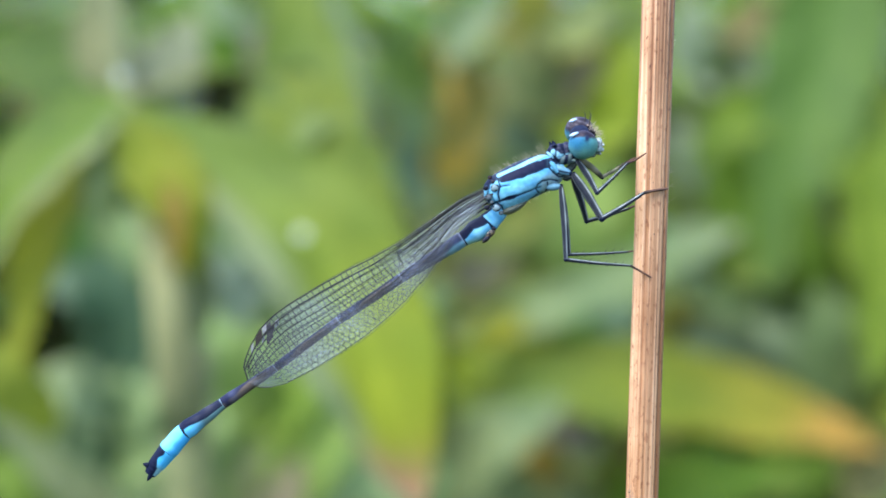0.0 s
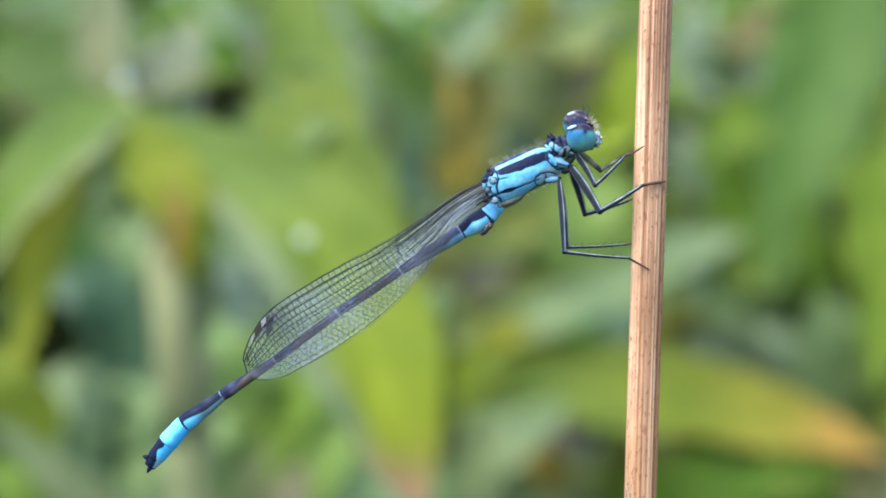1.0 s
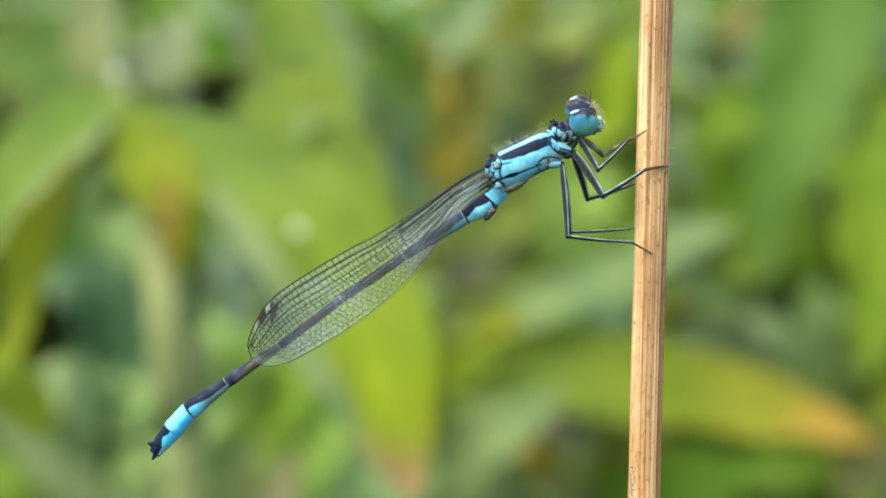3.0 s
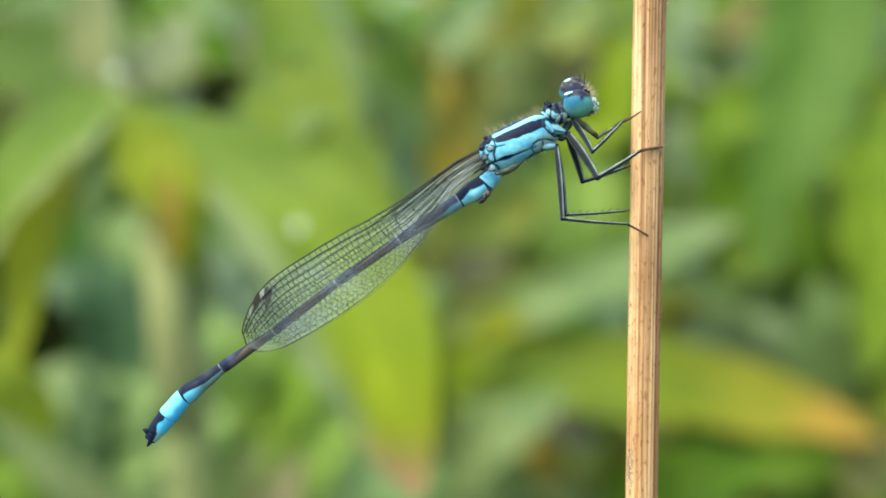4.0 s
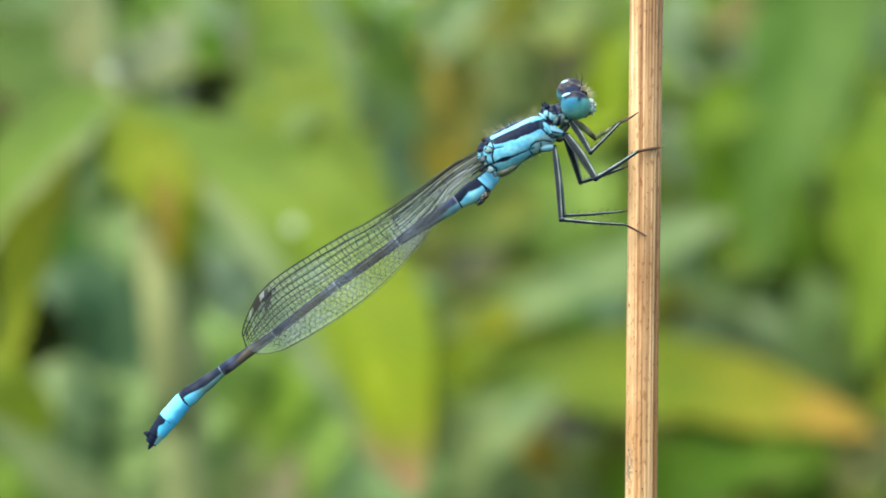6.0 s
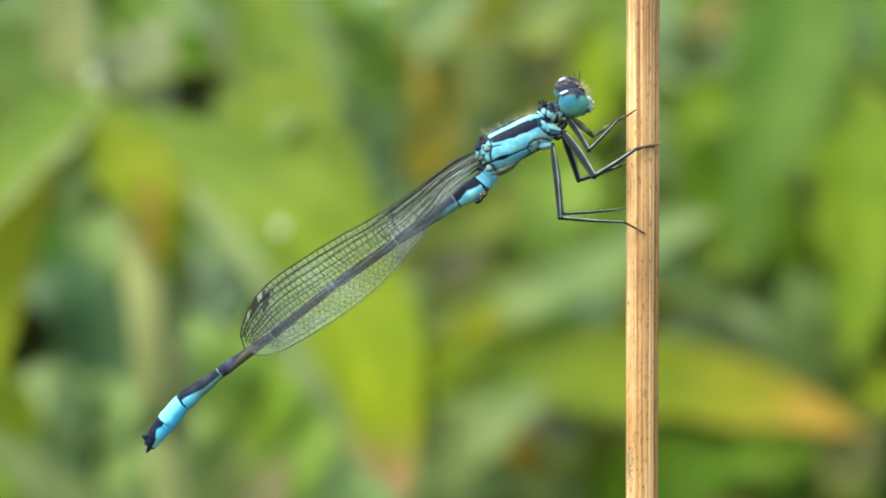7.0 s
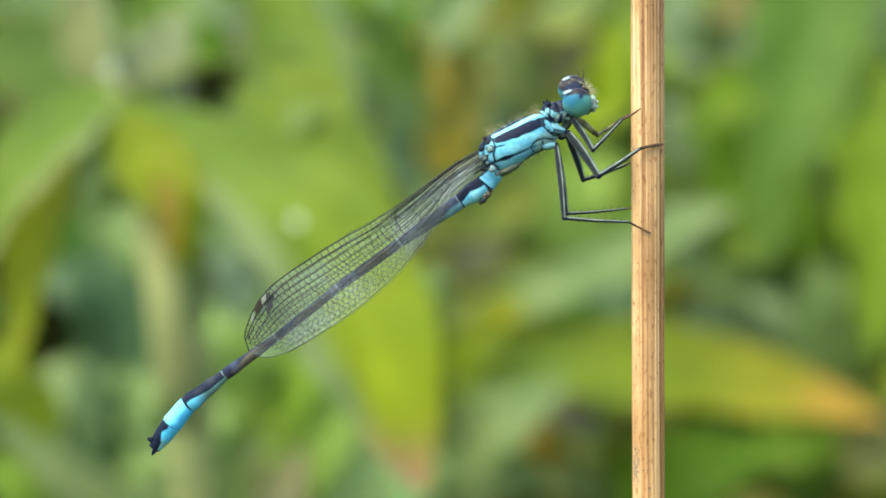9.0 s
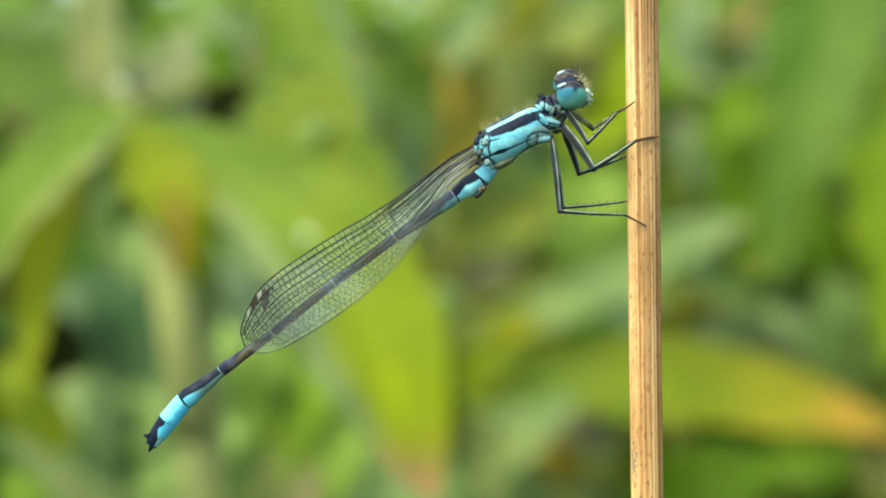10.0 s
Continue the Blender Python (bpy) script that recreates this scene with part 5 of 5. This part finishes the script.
def build_right_plant():
    p = Plant("tall_green_plant", "tall plant with large drooping green leaves", [(0.1327, 0.4490, 0.2737), (0.1279, 0.4473, 0.3698), (0.1233, 0.4437, 0.4436), (0.1214, 0.4485, 0.4981)], 0.003, 0.002, OLIVE)
    t = p.thing
    part("leaf", leaf("leaf", [(0.1251, 0.4477, 0.4890), (0.1169, 0.4344, 0.4519), (0.1042, 0.4161, 0.4148), (0.0942, 0.4027, 0.3765)], 0.0357, (-0.2, -0.9, 0.4), (0.05, 0.1, 0.014)), LEAF, t, "broad drooping leaf")
    part("leaf", leaf("leaf", [(0.1223, 0.4332, 0.4377), (0.1300, 0.4161, 0.4148), (0.1278, 0.3983, 0.3837), (0.1198, 0.3805, 0.3516)], 0.0332, (0.1, -0.9, 0.5), (0.105, 0.165, 0.012)), LEAF, t, "broad green leaf")
    p.blade((0.1208, 0.4142, 0.3350), (0.1113, 0.3921, 0.3579), (0.1068, 0.3910, 0.3794), 0.0274, (0.15, 0.21, 0.075))
    p.blade((0.1187, 0.4169, 0.3662), (0.1068, 0.4006, 0.3868), (0.1019, 0.3985, 0.4085), 0.0149, (0.085, 0.145, 0.015))
    p.blade((0.1098, 0.4324, 0.4289), (0.0881, 0.4222, 0.4269), (0.0742, 0.4210, 0.4130), 0.0191, (0.085, 0.14, 0.008))
    p.blade((0.1196, 0.4412, 0.4145), (0.0973, 0.4306, 0.4076), (0.0848, 0.4284, 0.3827), 0.0339, (0.1, 0.18, 0.014))
    p.blade((0.1187, 0.4287, 0.3863), (0.1037, 0.4184, 0.3836), (0.0830, 0.4279, 0.3774), 0.0196, (0.08, 0.125, 0.012))
    p.blade((0.1205, 0.4290, 0.3898), (0.1142, 0.4198, 0.3992), (0.1159, 0.4208, 0.4113), 0.0122, BEIGE)
    p.blade((0.1242, 0.4374, 0.3709), (0.1151, 0.4278, 0.3756), (0.1062, 0.4274, 0.3720), 0.0196, (0.065, 0.115, 0.012))
    p.blade((0.1194, 0.4146, 0.3402), (0.1047, 0.4061, 0.3574), (0.0911, 0.4070, 0.3675), 0.0127, (0.19, 0.26, 0.14))
    p.blade((0.1251, 0.4364, 0.3600), (0.0973, 0.4271, 0.3685), (0.0741, 0.4273, 0.3703), 0.0160, (0.13, 0.19, 0.07))
    p.blade((0.1223, 0.4451, 0.3438), (0.0944, 0.4459, 0.3531), (0.0757, 0.4460, 0.3550), 0.0205, (0.09, 0.135, 0.075))
    p.blade((0.1231, 0.4253, 0.3472), (0.1294, 0.4265, 0.3614), (0.1276, 0.4278, 0.3756), 0.0214, (0.13, 0.2, 0.06))
    p.blade((0.1266, 0.4342, 0.3346), (0.1360, 0.4348, 0.3419), (0.1452, 0.4358, 0.3528), 0.0164, (0.1, 0.13, 0.02))
    p.blade((0.1237, 0.4237, 0.3294), (0.1124, 0.4148, 0.3420), (0.1020, 0.4155, 0.3506), 0.0122, (0.1, 0.15, 0.05))
    p.blade((0.1240, 0.4219, 0.3081), (0.1169, 0.4220, 0.3099), (0.1062, 0.4212, 0.3010), 0.0249, (0.04, 0.08, 0.006))
    p.blade((0.1211, 0.4127, 0.3177), (0.1285, 0.4031, 0.3235), (0.1387, 0.4040, 0.3337), 0.0221, (0.1, 0.105, 0.04))
    p.blade((0.1231, 0.4234, 0.3259), (0.1072, 0.4130, 0.3211), (0.0881, 0.4122, 0.3125), 0.0209, (0.08, 0.14, 0.012))
    p.blade((0.1289, 0.4646, 0.4523), (0.1410, 0.4548, 0.4553), (0.1485, 0.4533, 0.4386), 0.0168, (0.12, 0.17, 0.09))


def build_top_plant():
    p = Plant("pale_weed", "pale green weed with browned leaf tips", [(0.1134, 0.5856, 0.2292), (0.1084, 0.5787, 0.3793), (0.1096, 0.5849, 0.4511), (0.1108, 0.5887, 0.4942)], 0.003, 0.0018, GREEN)
    p.blade((0.1077, 0.5742, 0.4435), (0.0971, 0.5551, 0.4540), (0.0925, 0.5571, 0.4767), 0.0274, (0.22, 0.28, 0.16))
    p.blade((0.1089, 0.5757, 0.4600), (0.1153, 0.5561, 0.4654), (0.1313, 0.5571, 0.4767), 0.0205, (0.1, 0.09, 0.03))
    p.blade((0.1077, 0.5728, 0.4270), (0.1082, 0.5640, 0.4408), (0.1221, 0.5654, 0.4570), 0.0209, (0.13, 0.18, 0.07))
    p.blade((0.1077, 0.5732, 0.4317), (0.1199, 0.5541, 0.4427), (0.1290, 0.5555, 0.4586), 0.0160, (0.18, 0.23, 0.14))
    p.blade((0.1068, 0.5701, 0.3964), (0.0948, 0.5515, 0.4132), (0.0903, 0.5527, 0.4268), 0.0228, (0.22, 0.28, 0.16))
    p.blade((0.1068, 0.5691, 0.3847), (0.0965, 0.5601, 0.3969), (0.1082, 0.5611, 0.4084), 0.0302, (0.14, 0.2, 0.04))
    p.blade((0.1068, 0.5670, 0.3611), (0.0942, 0.5577, 0.3691), (0.0803, 0.5579, 0.3714), 0.0209, (0.19, 0.25, 0.13))


build_near_plant()
build_left_plant()
build_fork_plant()
build_middle_plant()
build_low_plant()
build_back_plant()
build_right_plant()
build_top_plant()


def build_meadow():
    """The rest of the meadow, on all sides: leafy weeds on their stems, too many to tell apart."""
    rng = random.Random(21)
    verts, faces, tints = [], [], []
    tones = [GREEN, MIST, OLIVE, (0.12, 0.19, 0.03), (0.08, 0.15, 0.03), (0.1, 0.16, 0.06), (0.16, 0.2, 0.05), (0.06, 0.11, 0.03), BRIGHT]

    def weed(x, y, h, n, size, tone):
        foot = Vector((x, y, -0.015))
        bend = Vector((rng.uniform(-0.12, 0.12), rng.uniform(-0.12, 0.12), 0)) * h
        base = len(verts)
        for i in range(5):
            s = i / 4
            c = foot + Vector((0, 0, h * s)) + bend * s * s
            r = 0.0026 * (1 - 0.7 * s)
            for g in range(3):
                verts.append(c + Vector((math.cos(g * 2.094), math.sin(g * 2.094), 0)) * r)
                tints.append([v * 0.9 for v in tone])
        for i in range(4):
            for g in range(3):
                p, q = base + i * 3 + g, base + i * 3 + (g + 1) % 3
                faces.append((p, q, q + 3, p + 3))
        for q in range(n):
            s = rng.uniform(0.12, 1.0)
            p = foot + Vector((0, 0, h * s)) + bend * s * s
            a = rng.uniform(0, 6.283)
            e = rng.uniform(-0.3, 0.8)
            d = Vector((math.cos(a) * math.cos(e), math.sin(a) * math.cos(e), math.sin(e)))
            side = Vector((-math.sin(a), math.cos(a), rng.uniform(-0.3, 0.3))).normalized()
            up = side.cross(d)
            L = size * rng.uniform(0.6, 1.3)
            W = L * rng.uniform(0.24, 0.42)
            t = [v * rng.uniform(1.0, 1.6) for v in even(tone)]
            base = len(verts)
            for i in range(6):
                u = i / 5
                w = W / 2 * (math.sin(math.pi * u ** 0.7) + 0.03)
                c = p + d * (L * u) - Vector((0, 0, 0.45 * L * u * u))
                for x2 in (-1, 0, 1):
                    verts.append(c + side * (w * x2) + up * (0.22 * w * abs(x2)))
                    tints.append(t)
            for i in range(5):
                for j in range(2):
                    k = base + i * 3 + j
                    faces.append((k, k + 1, k + 4, k + 3))

    for q in range(1500):
        r = 0.5 + 4.8 * rng.random() ** 1.4
        a = rng.uniform(0, 6.283) if q % 2 else rng.uniform(0.9, 2.25)
        x, y = r * math.cos(a), r * math.sin(a)
        if math.hypot(x, y) < 0.5 or (abs(x) < 0.1 + 0.35 * y and 0 < y < 0.62):
            continue
        weed(x, y, rng.uniform(0.26, 0.5) + 0.13 * r, 15, rng.uniform(0.07, 0.12) * (1 + 0.12 * r), rng.choice(tones))
    for q in range(110):
        r, a = rng.uniform(0.64, 1.15), rng.uniform(1.15, 2.0)
        weed(r * math.cos(a), r * math.sin(a), rng.uniform(0.3, 0.62), 26, rng.uniform(0.035, 0.06), [v * 1.15 for v in rng.choice(tones)])
    for q in range(420):
        r = rng.uniform(5, 16)
        a = rng.uniform(0, 6.283)
        weed(r * math.cos(a), r * math.sin(a), rng.uniform(0.7, 1.5) + 0.03 * r, 16, rng.uniform(0.25, 0.4), rng.choice(tones))
    me = mesh_of("meadow_weeds", verts, faces, tints, True, 1.0)
    me.materials.append(LEAF)
    tagged(new("meadow_weeds", me), "dense green meadow weeds farther back", "foliage", kind="stuff")


def build_grass():
    rng = random.Random(5)
    verts, faces, tints = [], [], []
    for q in range(9000):
        r = 0.12 + 5.5 * rng.random() ** 1.3
        a = rng.uniform(0, 6.283)
        x, y = r * math.cos(a), r * math.sin(a)
        L = (rng.uniform(0.08, 0.2) + 0.05 * min(r, 3)) * (0.7 if r < 0.6 else 1)
        a = rng.uniform(0, 6.283)
        lean = rng.uniform(0.05, 0.5)
        side = Vector((-math.sin(a + 0.6), math.cos(a + 0.6), 0)) * rng.uniform(0.0015, 0.0035)
        tone = [v * rng.uniform(0.9, 1.5) for v in rng.choice([GREEN, DEEP, OLIVE, BEIGE, MIST])]
        base = len(verts)
        for i in range(5):
            s = i / 4
            c = Vector((x, y, -0.015)) + Vector((math.cos(a) * lean * L * s * s, math.sin(a) * lean * L * s * s, L * s))
            for k in (-1, 1):
                verts.append(c + side * (k * (1 - s * 0.9)))
                tints.append(tone)
        for i in range(4):
            k = base + 2 * i
            faces.append((k, k + 1, k + 3, k + 2))
    me = mesh_of("grass", verts, faces, tints, True, 1.0)
    me.materials.append(LEAF)
    tagged(new("grass", me), "meadow grass between the plants", "grass", kind="stuff")


build_meadow()
build_grass()
